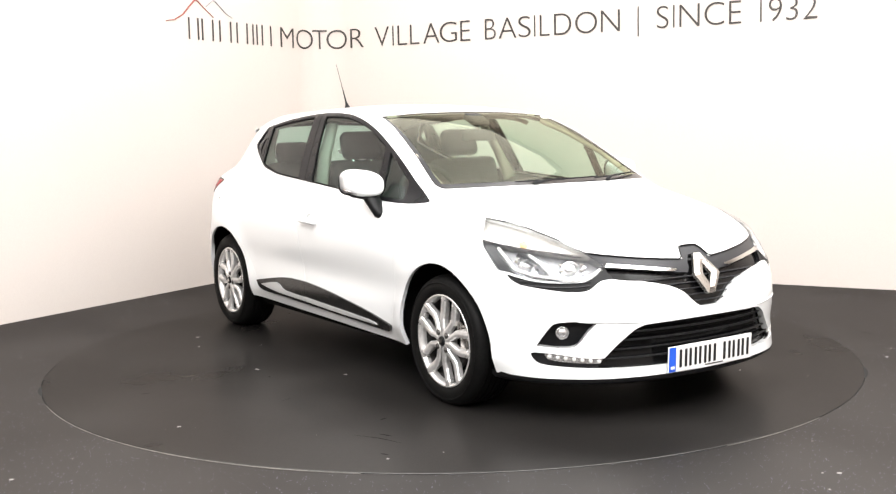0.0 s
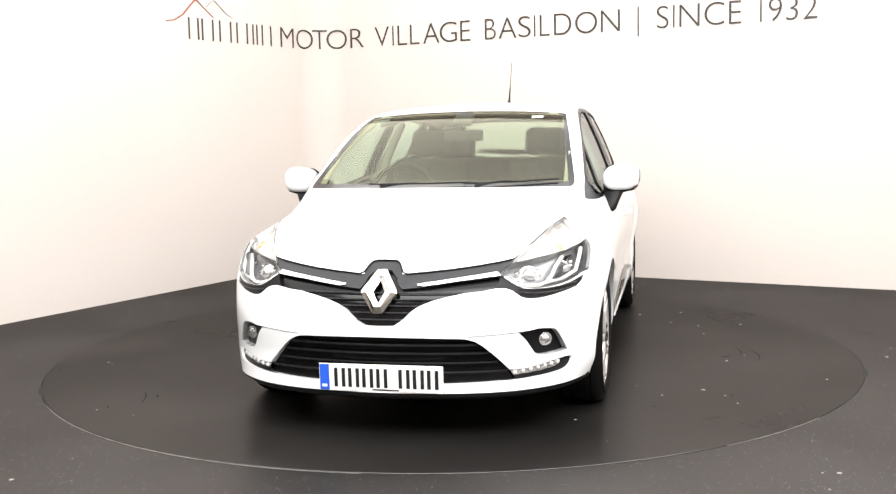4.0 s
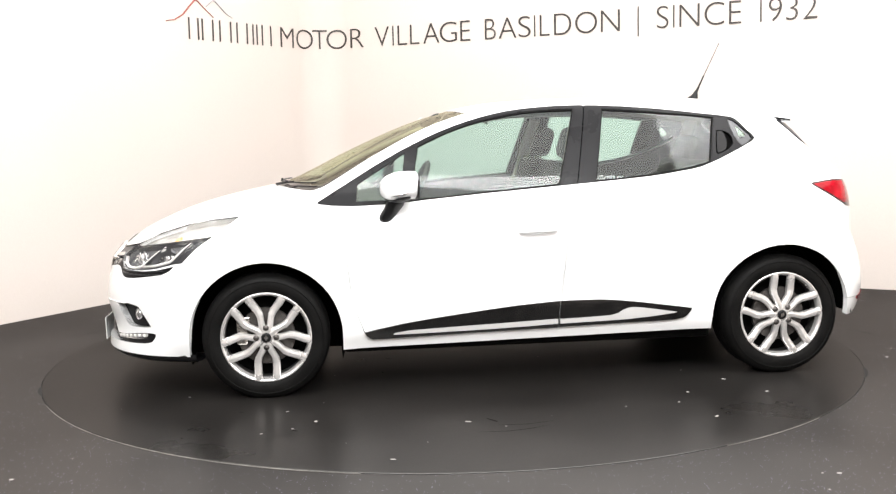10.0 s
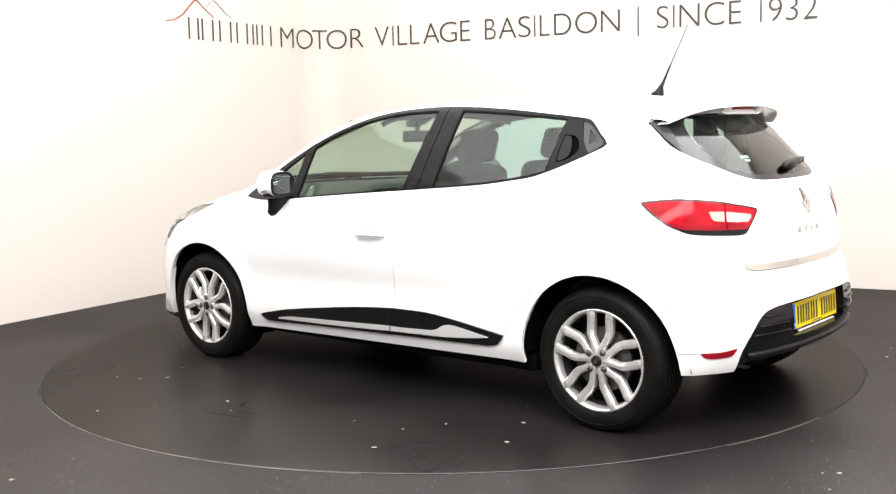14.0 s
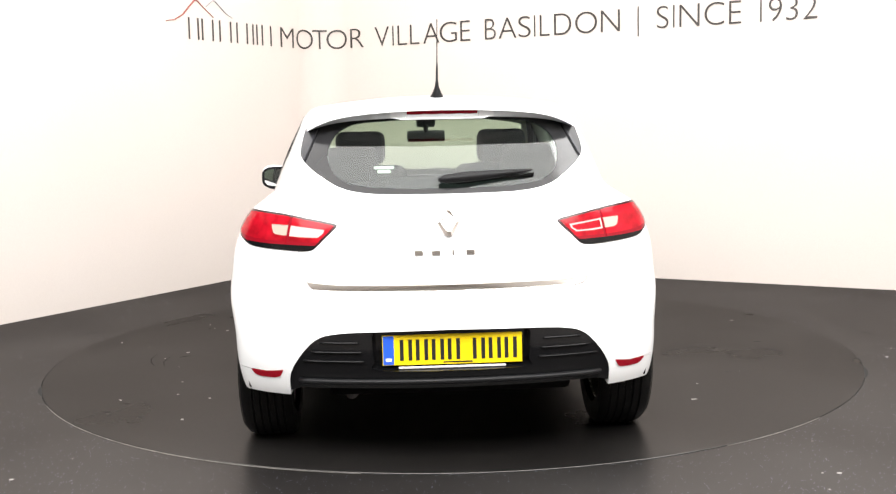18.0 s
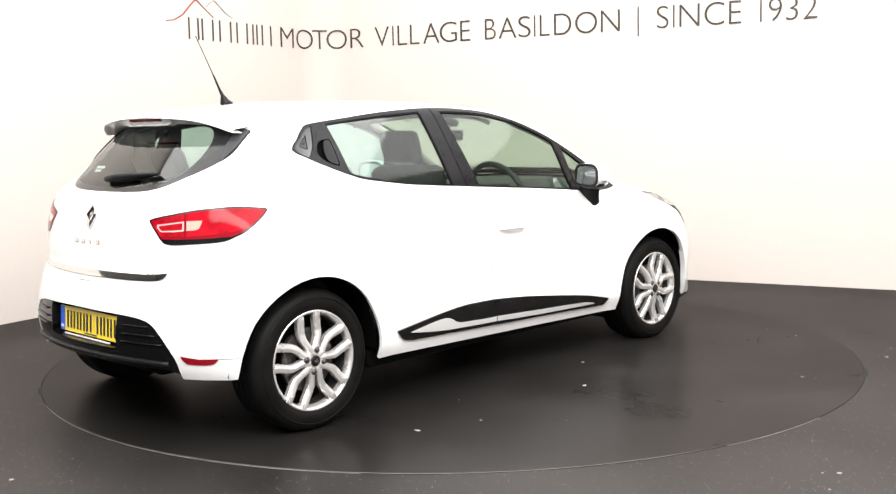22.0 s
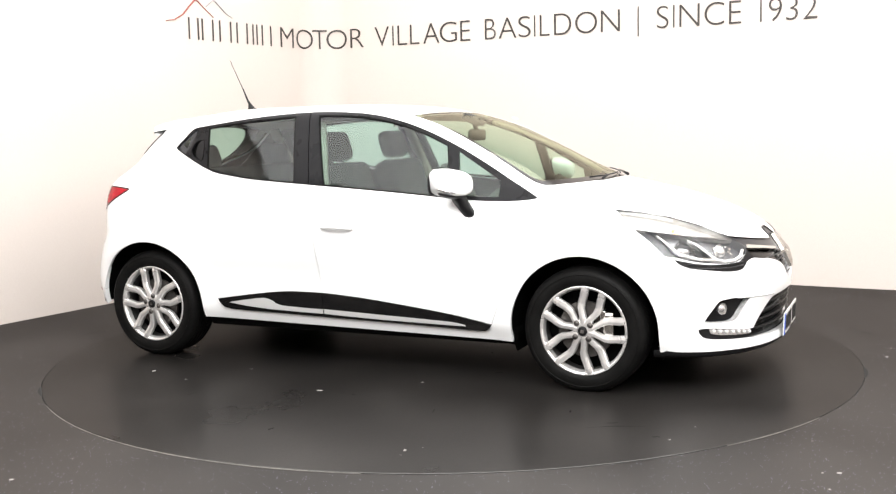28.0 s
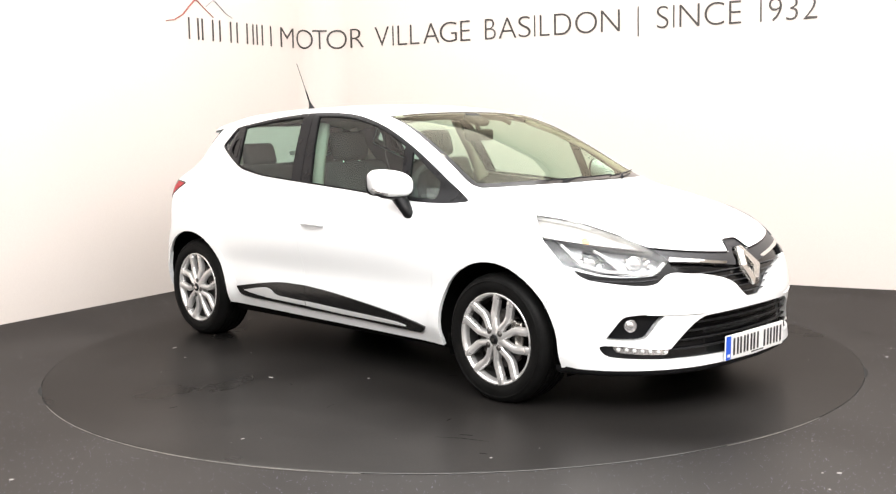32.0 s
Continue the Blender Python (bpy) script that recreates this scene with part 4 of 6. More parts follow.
# openings: wheel arches and the lower edge
for wx, r in ((1.2945, 0.364), (-1.278, 0.367)):
    top_z = 0.30
    arch = [(wx + r * math.cos(a), top_z + r * math.sin(a)) for a in [math.pi * k / 26 for k in range(27)]]
    cut("side", [(wx + r * 1.005, 0.1)] + arch + [(wx - r * 1.005, 0.1)], "gone")
cut("side", [(1.0, 0.1), (1.0, 0.219), (-0.95, 0.250), (-0.95, 0.1)], "gone")
cut("side", [(-1.5, 0.1), (-1.5, 0.30), (-1.66, 0.283), (-2.1, 0.283), (-2.1, 0.1)], "gone", ["rear_bumper", "body"])
cut("rear", [(0.55, 0.1), (0.55, 0.283), (0.9, 0.283), (0.9, 0.1)], "gone", ["rear_bumper", "body", "front_wing"])

cut("rear", [(-0.1, 0.1), (-0.1, 0.318), (0.56, 0.318), (0.61, 0.30), (0.61, 0.1)], "gone", ["insert"])
cut("side", [(-1.60, 0.3765), (-1.76, 0.3745), (-1.76, 0.3715), (-1.60, 0.3735)], "gone", ["rear_bumper", "body"])

# all corners settle on the true surface, with its true normal
form.verts.index_update()
FV = np.array([v.co for v in form.verts])


def slope(p, h=1e-3):
    g = np.stack([body_field(p[:, 0] + h * (c == 0), p[:, 1] + h * (c == 1), p[:, 2] + h * (c == 2))
                  - body_field(p[:, 0] - h * (c == 0), p[:, 1] - h * (c == 1), p[:, 2] - h * (c == 2)) for c in range(3)], 1) / (2 * h)
    return g


seam = FV[:, 1] < 1e-5
for _ in range(2):
    g = slope(FV)
    g[seam, 1] = 0
    f = body_field(FV[:, 0], FV[:, 1], FV[:, 2])
    move = g * (f / np.maximum((g * g).sum(1), 0.05))[:, None]
    FV = FV - np.clip(move, -0.006, 0.006)
FN = slope(FV)
FN[seam, 1] = 0
FN = FN / np.linalg.norm(FN, axis=1)[:, None]
FACES = {}
for f in form.faces:
    FACES.setdefault(f[ID], []).append([v.index for v in f.verts])
form.free()

car = new("car")
tagged(car, "white five-door hatchback car parked on the turntable", "car")


def skin_mesh(name, regions, off=0.0, rim=0.0, side="both"):
    """The skin of some regions, moved off the form, with its edges folded inward; left, right or both halves."""
    faces = [q for r in regions for q in FACES.get(REGION[r], [])]
    used = sorted({i for q in faces for i in q})
    slot = {i: k for k, i in enumerate(used)}
    base, nrm = FV[used], FN[used]
    pts = [tuple(p) for p in base + nrm * off]
    quads = [[slot[i] for i in q] for q in faces]
    if rim:
        seen = {}
        for q in quads:
            for i in range(len(q)):
                a, b = q[i], q[(i + 1) % len(q)]
                seen[(a, b)] = 1
        inner = {}
        for (a, b) in list(seen):
            if (b, a) in seen or (base[a][1] < 1e-4 and base[b][1] < 1e-4):
                continue
            for c in (a, b):
                if c not in inner:
                    inner[c] = len(pts)
                    pts.append(tuple(base[c] + nrm[c] * (off - rim)))
            quads.append([b, a, inner[a], inner[b]])
    if side == "left":
        return from_lists(name, pts, quads)
    if side == "right":
        return from_lists(name, [(x, -y, z) for x, y, z in pts], [q[::-1] for q in quads])
    twin, k = {}, len(pts)
    more = []
    for i, (x, y, z) in enumerate(pts):
        if y < 1e-4:
            twin[i] = i
        else:
            twin[i] = k
            more.append((x, -y, z))
            k += 1
    return from_lists(name, pts + more, quads + [[twin[i] for i in q[::-1]] for q in quads])


def skin(name, regions, mat, parent, off=0.0, rim=0.012, side="both", label=""):
    me = skin_mesh(name, regions, off, rim, side)
    ob = link(name, me, mat, parent, label, smooth=True)
    me.set_sharp_from_angle(angle=0.8)
    if parent is car:
        ob.location = CAR_AT
    return ob


def on_car(ob):
    ob.location = CAR_AT
    return ob


frame_ob = skin("body_shell", ["body"], PAINT, car, rim=0.015, label="white painted roof, pillars, sills and rear quarters")
bonnet = skin("bonnet", ["bonnet"], PAINT, car, rim=0.02)
front_bumper = skin("front_bumper", ["front_bumper"], PAINT, car, rim=0.03, label="white bumper with dark openings")
tailgate = skin("tailgate", ["tailgate"], PAINT, car, rim=0.02, label="white tailgate with a tinted window")
rear_bumper = skin("rear_bumper", ["rear_bumper"], PAINT, car, rim=0.025, label="white bumper with a black lower insert")
inner = skin("inner_lining", ["body", "bonnet", "front_wing", "front_door", "rear_door", "tailgate", "front_bumper", "rear_bumper", "trim_front", "trim_rear",
                              "strip_front", "strip_rear", "tail_lamp", "tail_red", "tail_low", "tail_base", "boot_strip"], CABIN, car, off=-0.022, rim=0.0, label="dark inner lining behind the panels")
windscreen = skin("windscreen", ["screen"], SCREEN, car, off=-0.002, rim=0)
skin("border", ["screen_border"], BLACK_GLOSS, windscreen, off=-0.002, rim=0.006, label="black printed glass border")
rear_window = skin("rear_window", ["rear_glass"], TINTED, tailgate, off=-0.003, rim=0)
skin("window_border", ["rear_border"], GLASS_EDGE, tailgate, off=-0.003, rim=0.006, label="dark printed glass border")
skin("boot_strip", ["boot_strip"], CHROME, tailgate, off=0.006, rim=0.01, label="bright chrome strip")
for side in ("left", "right"):
    wing = skin("front_wing", ["front_wing"], PAINT, car, rim=0.02, side=side)
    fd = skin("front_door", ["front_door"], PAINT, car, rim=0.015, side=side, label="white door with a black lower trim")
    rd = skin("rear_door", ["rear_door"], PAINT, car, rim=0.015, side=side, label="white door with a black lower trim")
    skin("window_frame", ["frame_front"], FRAME_GREY, fd, off=0.002, rim=0.014, side=side, label="black window surround")
    skin("window_frame", ["frame_rear"], FRAME_GREY, rd, off=0.002, rim=0.014, side=side, label="black window surround")
    skin("corner_cover", ["frame_nose"], FRAME_GREY, wing, off=0.002, rim=0.01, side=side, label="black triangular corner cover")
    skin("quarter_frame", ["frame_quarter"], FRAME_GREY, car, off=0.002, rim=0.014, side=side, label="black quarter window surround")
    for nm, reg, par in (("quarter_light", "glass_nose", fd), ("window_glass", "glass_front", fd), ("window_glass", "glass_rear", rd), ("quarter_glass", "glass_quarter", car)):
        skin(nm, [reg], GLASS, par, off=-0.006, rim=0, side=side)
    skin("side_trim", ["trim_front"], TRIM_BLACK, fd, off=0.010, rim=0.016, side=side, label="glossy black lower door trim")
    skin("side_trim", ["trim_rear"], TRIM_BLACK, rd, off=0.010, rim=0.016, side=side, label="glossy black lower door trim")
    skin("bright_strip", ["strip_front"], PALE_BADGE, fd, off=0.016, rim=0.012, side=side, label="bright silver strip")
    skin("bright_strip", ["strip_rear"], PALE_BADGE, rd, off=0.016, rim=0.012, side=side, label="bright silver strip")
    skin("window_wedge", ["wedge"], WEDGE, tailgate, off=0.004, rim=0.012, side=side, label="black air deflector beside the window")
    skin("quarter_border", ["quarter_border"], QUARTER, car, off=-0.004, rim=0.0, side=side, label="dark printed quarter glass border")
    skin("handle_well", ["handle_well"], DARK, rd, off=-0.016, rim=-0.016, side=side, label="dark finger recess")
    skin("hidden_handle", ["handle_lid"], BLACK_SATIN, rd, off=0.003, rim=0.014, side=side, label="black hidden door handle")
    skin("handle_cup", ["handle_cup"], PAINT, fd, off=-0.008, rim=-0.008, side=side, label="white scooped handle recess")
    skin("window_seal", ["seal_front"], RUBBER, fd, off=-0.001, rim=0.008, side=side, label="black rubber window seal")
    skin("window_seal", ["seal_rear"], RUBBER, rd, off=-0.001, rim=0.008, side=side, label="black rubber window seal")
    skin("pillar_joint", ["pillar_gap"], DARK, fd, off=-0.008, rim=0.0, side=side)
    # tail lamp
    tl = skin("tail_lamp", ["tail_red"], RED, car, off=0.004, rim=0.02, side=side, label="red rear lamp with white centre")
    skin("lamp_edge", ["tail_lamp"], TAIL_EDGE, tl, off=0.003, rim=0.02, side=side)
    skin("lower_lens", ["tail_low"], RED_DARK, tl, off=0.0035, rim=0.01, side=side)
    skin("lamp_base", ["tail_base"], BLACK_GLOSS, tl, off=0.003, rim=0.02, side=side)
    skin("lamp_joint", ["tail_joint"], RED_DARK, tl, off=0.0, rim=0.01, side=side)
    skin("smoky_window", ["tail_smoky"], AMBER_LENS, tl, off=0.003, rim=0.01, side=side)
    # the reversing lamp is on the left only; its twin on the right is a red fog lamp with a pale outline
    skin("window_outline", ["tail_white"], PINK_LENS, tl, off=0.003, rim=0.01, side=side, label="pale lens outline")
    skin("lamp_window", ["tail_core"], WHITE_LENS if side == "left" else RED, tl, off=0.003, rim=0.01, side=side, label="white reversing lamp" if side == "left" else "red fog lamp")
    skin("rear_reflector", ["reflector"], RED_DARK, rear_bumper, off=0.003, rim=0.012, side=side, label="red reflector strip")
# ---------------------------------------------------------------- the car's fittings
def touch(view, u, v, off=0.0):
    """The place on the form's left half that a view sees at (u, v), moved off it along its normal."""
    _, way, _ = PLANES[view]
    ax, ay = AXES[view]
    base = ax * u + ay * v
    far = base + way * 4.0
    near = base + (Vector((0, 0, 0)) if view == "side" else way * 0.5)
    lo, hi = 0.0, 1.0
    for _ in range(44):
        mid = (lo + hi) / 2
        p = near.lerp(far, mid)
        if body_field(p.x, p.y, p.z) < 0:
            lo = mid
        else:
            hi = mid
    p = near.lerp(far, lo)
    g = slope(np.array([[p.x, p.y, p.z]]))[0]
    n = Vector(g).normalized()
    return p + n * off


def plan_edge(phi, z, centre=1.4):
    """The form's outline at a height, out from a point on its middle line."""
    d, lo, hi = Vector((math.cos(phi), math.sin(phi), 0)), 0.0, 2.0
    for _ in range(40):
        mid = (lo + hi) / 2
        if body_field(centre + d.x * mid, d.y * mid, z) < 0:
            lo = mid
        else:
            hi = mid
    return Vector((centre + d.x * lo, d.y * lo, z))


def flip(pts):
    return [(p[0], -p[1], p[2]) for p in pts]


def both_sides(name, path, radius, mat, parent, seg=8, flat=1.0, label=""):
    for k in (0, 1):
        bm = tube_bm(flip(path) if k else path, radius, seg, flat=flat)
        ob = part(name, bm, mat, parent, label, True)
        if parent is car:
            on_car(ob)


def across(view, z, wide, off, n=17):
    half = [touch(view, wide * k / n, z, off) for k in range(n + 1)]
    return flip(half[:0:-1]) + [tuple(p) for p in half]


# ---- grille and front bumper
grille = skin("upper_grille", ["grille"], BLACK_GLOSS, car, off=-0.02, rim=0.0, label="black slatted grille with a grey band")
skin("grille_band", ["grille_band"], GREY_SATIN, grille, off=-0.002, rim=0.02, label="dark grey satin band")
edge = [touch("front", u, v, 0.0005) for u, v in ((0.0, 0.739), (0.03, 0.739), (0.05, 0.737), (0.064, 0.726), (0.082, 0.697), (0.10, 0.689), (0.2, 0.697), (0.295, 0.706), (0.38, 0.716), (0.461, 0.727), (0.52, 0.737))]
for path in (edge, flip(edge)):
    part("grille_edge", tube_bm(path, 0.0042, 6), BLACK_GLOSS, grille, "black rounded upper edge", True)
for side in ("left", "right"):
    skin("bright_bar", ["grille_bar"], CHROME, grille, off=0.005, rim=0.014, side=side, label="polished chrome bar")
for z, wide in ((0.622, 0.36), (0.596, 0.25), (0.570, 0.17), (0.543, 0.125), (0.515, 0.095)):
    part("slat", tube_bm(across("front", z, wide, -0.008), 0.0045, 6, flat=0.6), GREY_SATIN, grille, "", True)
lower = skin("lower_grille", ["lower_grille"], BLACK_GLOSS, front_bumper, off=-0.035, rim=0.0, label="wide black slatted air intake")
for z, wide in ((0.405, 0.40), (0.370, 0.44), (0.334, 0.475), (0.298, 0.51)):
    part("intake_slat", tube_bm(across("front", z, wide, -0.016), 0.0075, 6, flat=0.55), BLACK_SATIN, front_bumper, "", True)
for side in ("left", "right"):
    s = 1 if side == "left" else -1
    skin("lamp_pocket", ["pocket"], BLACK_SATIN, front_bumper, off=-0.012, rim=0.01, side=side)
    day = skin("daytime_lamp", ["day_lamp"], LENS, car, off=0.003, rim=0.0, side=side, label="clear slim daytime running lamp")
    skin("reflector", ["day_lamp"], REFLECTOR, day, off=-0.012, rim=0.0, side=side)
    for k in range(7):
        p = touch("front_corner", -1.055 + 0.035 * k, 0.289 + 0.0032 * k, -0.007)
        bm = bmesh.new()
        bmesh.ops.create_icosphere(bm, subdivisions=2, radius=0.0095, matrix=Matrix.Translation((p.x, s * p.y, p.z)))
        part("diode", bm, WHITE_LENS, day, "", True)
    skin("fog_pocket", ["fog_pocket"], BLACK_SATIN, front_bumper, off=-0.03, rim=-0.03, side=side, label="dark fog lamp recess")
    p = touch("front_corner", -0.90, 0.405, -0.022)
    aim = Vector((0.85, 0.5 * s, 0)).to_track_quat("Y", "Z").to_matrix().to_4x4()
    bm = lathe_bm([(0.0, 0.007), (0.010, 0.006), (0.017, 0.002), (0.020, -0.001), (0.024, 0.003), (0.028, 0.001), (0.029, -0.02), (0, -0.02)], 28)
    bmesh.ops.transform(bm, matrix=Matrix.Translation((p.x, s * p.y, p.z)) @ aim, verts=bm.verts[:])
    on_car(part("fog_lamp", bm, REFLECTOR, car, "round clear fog lamp", True))
    skin("lamp_sill", ["lamp_base"], BLACK_SATIN, front_bumper, off=-0.004, rim=0.02, side=side, label="ribbed black panel under the lamp")
    for z0 in (0.602, 0.618):
        path = [touch("front_corner", u, z0 + 0.12 * max(0, u + 0.85) ** 1.3 + 0.1 * max(0, -0.95 - u), -0.001) for u in [-1.02 + 0.03 * k for k in range(11)]]
        part("rib", tube_bm(flip(path) if s < 0 else path, 0.003, 6), GREY_SATIN, front_bumper, "", True)
    # head lamp: bowl, bars, bulbs and a clear lens
    head = skin("head_lamp", ["head_lamp", "head_upper", "head_end", "head_dark"], LENS, car, off=0.001, rim=0.0, side=side, label="clear head lamp with bright bars")
    skin("bowl", ["head_upper"], LAMP_PALE, head, off=-0.03, rim=-0.03, side=side)
    skin("bowl", ["head_lamp"], LAMP_BOWL, head, off=-0.045, rim=-0.045, side=side)
    skin("bowl", ["head_end"], LAMP_GREY, head, off=-0.02, rim=-0.02, side=side)
    skin("bowl", ["head_dark"], LAMP_GREY, head, off=-0.04, rim=-0.01, side=side)
    for path in ([(-1.059, 0.679), (-1.027, 0.651), (-0.981, 0.637), (-0.923, 0.634), (-0.876, 0.644), (-0.839, 0.67), (-0.801, 0.706), (-0.75, 0.737)],
                 [(-0.876, 0.643), (-0.781, 0.651), (-0.694, 0.673), (-0.641, 0.731), (-0.611, 0.762)]):
        pts = [touch("front_corner", u, v, -0.014) for u, v in path]
        part("light_bar", tube_bm(flip(pts) if s < 0 else pts, 0.0095, 8, flat=0.8), WHITE_LENS, head, "white light guide", True)
    pts = [touch("front_corner", u, v, -0.012) for u, v in ((-0.536, 0.784), (-0.648, 0.768), (-0.748, 0.754), (-0.868, 0.740), (-0.98, 0.726))]
    part("divider", tube_bm(flip(pts) if s < 0 else pts, 0.004, 6), LAMP_GREY, head, "", True)
    pts = [touch("front_corner", u, v, 0.0) for u, v in ((-0.524, 0.868), (-0.625, 0.856), (-0.733, 0.834), (-0.862, 0.792), (-0.985, 0.739), (-1.03, 0.712))]
    part("seal", tube_bm(flip(pts) if s < 0 else pts, 0.0035, 6), LAMP_GREY, head, "", True)
    for u, v, r, mat in ((-0.935, 0.690, 0.036, REFLECTOR), (-0.735, 0.695, 0.030, REFLECTOR), (-0.72, 0.79, 0.024, AMBER_BULB)):
        p = touch("front_corner", u, v, -0.048)
        bm = lathe_bm([(0, 0.03), (r * 0.5, 0.026), (r * 0.85, 0.012), (r, 0.0), (r * 1.12, 0.004), (r * 1.15, -0.01), (0, -0.01)], 24)
        bmesh.ops.transform(bm, matrix=Matrix.Translation((p.x, s * p.y, p.z)) @ Vector((0.9, 0.35 * s, 0.1)).to_track_quat("Y", "Z").to_matrix().to_4x4(), verts=bm.verts[:])
        part("bulb_lens", bm, mat, head, "", True)
    # stepped reflector facets beside the bulbs
    for u0, v0, n in ((-0.995, 0.672, 4), (-0.905, 0.668, 4), (-0.785, 0.682, 4), (-0.70, 0.70, 3)):
        for k in range(n):
            p = touch("front_corner", u0 + 0.012 * (k % 2), v0 + 0.013 * k, -0.034)
            turn = Vector((0.8, s * (0.25 + 0.2 * (k % 3)), 0.35 - 0.25 * (k % 2))).to_track_quat("X", "Z").to_matrix().to_4x4()
            part("facet", box_bm(0.006, 0.017, 0.011, (p.x, s * p.y, p.z), 0.002, 1, turn), CHROME, head, "bright reflector facet")
    head.visible_shadow = day.visible_shadow = False

# a shallow moulded ledge runs from each fog lamp recess to the air intake
for s in (1, -1):
    path = [touch("front", 0.335 + 0.028 * k, 0.4475 + 0.0012 * k, -0.003) for k in range(11)]
    part("bumper_ledge", tube_bm(flip(path) if s < 0 else path, [0.002] + [0.0075] * 9 + [0.004], 8, flat=0.7), PAINT, front_bumper, "", True)

# dark lip under the front bumper
lip_v, lip_f = [], []
PH = [math.radians(-74 + 148 * k / 40) for k in range(41)]
for ph in PH:
    a, b = plan_edge(abs(ph), 0.235), plan_edge(abs(ph), 0.225)
    sg = 1 if ph >= 0 else -1
    d = Vector((math.cos(ph), math.sin(ph), 0))
    for q, dz, back in ((a, 0.225, 0.004), (b, 0.202, 0.004), (b, 0.184, 0.03), (b, 0.184, 0.25)):
        lip_v.append((q.x - back * d.x, sg * q.y - back * d.y, dz))
for i in range(40):
    for j in range(3):
        a = 4 * i + j
        lip_f.append([a, a + 1, a + 5, a + 4])
on_car(link("front_lip", from_lists("front_lip", lip_v, lip_f), BLACK_SATIN, car, "dark lip under the bumper"))


# ---- badges: plain lozenges
def lozenge(parent, view, z_mid, tall, wide, off, thick, mat):
    rim_line = [(0.26, 1.0), (1.0, 0.06), (1.0, -0.06), (0.26, -1.0), (-0.26, -1.0), (-1.0, -0.06), (-1.0, 0.06), (-0.26, 1.0)]
    eye_line = [(0.02, 1.6), (1.0, 0.06), (1.0, -0.06), (0.02, -1.6), (-0.02, -1.6), (-1.0, -0.06), (-1.0, 0.06), (-0.02, 1.6)]
    bm = bmesh.new()
    rings = []
    for k, (grow, up) in enumerate(((1.0, 0.0), (0.97, 0.7), (0.66, 1.0), (0.31, 0.6), (0.28, 0.0))):
        ring_v = []
        for a, b in (rim_line if grow > 0.5 else eye_line):
            y, z = a * wide * grow, z_mid + b * tall * grow
            p = touch(view, abs(y), z, off + thick * up)
            ring_v.append(bm.verts.new((p.x, y, p.z)))
        rings.append(ring_v)
    for r0, r1 in zip(rings, rings[1:]):
        for i in range(8):
            bm.faces.new((r0[i], r0[(i + 1) % 8], r1[(i + 1) % 8], r1[i]))
    return part("badge", bm, mat, parent, "plain bright lozenge badge")


lozenge(grille, "front", 0.618, 0.082, 0.077, 0.002, 0.022, SATIN_METAL)
lozenge(tailgate, "rear", 0.93, 0.055, 0.044, 0.002, 0.012, CHROME)
for k in range(4):
    y = 0.112 - 0.064 * k
    p = touch("rear", abs(y), 0.818, 0.003)
    part("model_mark", box_bm(0.006, 0.032 if k != 2 else 0.008, 0.022, (p.x, y, p.z), 0.002), CHROME, tailgate, "plain raised mark")
for k in range(2):
    p = touch("rear", 0.43 + 0.028 * k, 0.703, 0.003)
    part("small_mark", box_bm(0.004, 0.02, 0.013, (p.x, -p.y, p.z), 0.0015), PALE_BADGE, tailgate)
p = touch("rear", 0, 0.655, 0.0)
part("latch_cover", box_bm(0.02, 0.11, 0.018, (p.x + 0.006, 0, 0.652), 0.006), PAINT, tailgate)


# ---- number plates: characters as plain bars
def number_plate(name, at, yaw, tilt, ground, label):
    m = Matrix.Translation(at) @ Matrix.Rotation(yaw, 4, "Z") @ Matrix.Rotation(tilt, 4, "Y")
    plate = part(name, box_bm(0.006, 0.522, 0.113, bevel=0.0025), ground, car, label)
    plate.matrix_basis = Matrix.Translation(CAR_AT) @ m
    part("blue_end", box_bm(0.003, 0.04, 0.107, (0.0035, -0.238, 0), 0.001), PLATE_BLUE, plate)
    part("white_mark", box_bm(0.002, 0.022, 0.012, (0.0052, -0.238, -0.035)), PLATE_WHITE, plate)
    y = -0.2
    for k in range(7):
        if k == 4:
            y += 0.034
        for d in (0.004, 0.036):
            part("bar", box_bm(0.002, 0.014, 0.078, (0.0038, y + d + 0.007, 0)), PLATE_INK, plate)
        y += 0.0595
    part("small_line", box_bm(0.0015, 0.11, 0.005, (0.0038, 0.02, -0.048)), PLATE_INK, plate)
    return plate


number_plate("front_number_plate", (2.150, 0.004, 0.275), 0.0, 0.03, PLATE_WHITE, "white number plate with black bars and a blue end")
number_plate("rear_number_plate", (-1.872, -0.004, 0.459), math.pi, -0.06, PLATE_YELLOW, "yellow number plate with black bars and a blue end")

# ---- rear bumper insert, plate housing, spoiler, wiper, aerial
insert = skin("lower_insert", ["insert"], BLACK_GLOSS, rear_bumper, off=-0.004, rim=0.02, label="black ribbed lower bumper insert")
for z, y0, y1 in ((0.494, 0.345, 0.485), (0.459, 0.336, 0.520), (0.425, 0.326, 0.552)):
    path = [touch("rear", y0 + (y1 - y0) * k / 8, z, 0.0) for k in range(9)]
    for q in (path, flip(path)):
        part("fin", tube_bm(q, 0.006, 6, flat=0.7), BLACK_GLOSS, rear_bumper, "", True)
part("ledge", tube_bm(across("rear", 0.345, 0.57, -0.002), 0.015, 8, flat=0.8), BLACK_SATIN, rear_bumper, "", True)
skin("plate_housing", ["plate_well"], BLACK_GLOSS, rear_bumper, off=-0.052, rim=-0.05, label="black number plate recess")
part("plate_lamp_bar", box_bm(0.012, 0.4, 0.008, (-1.885, -0.002, 0.395), 0.003), WHITE_LENS, rear_bumper)



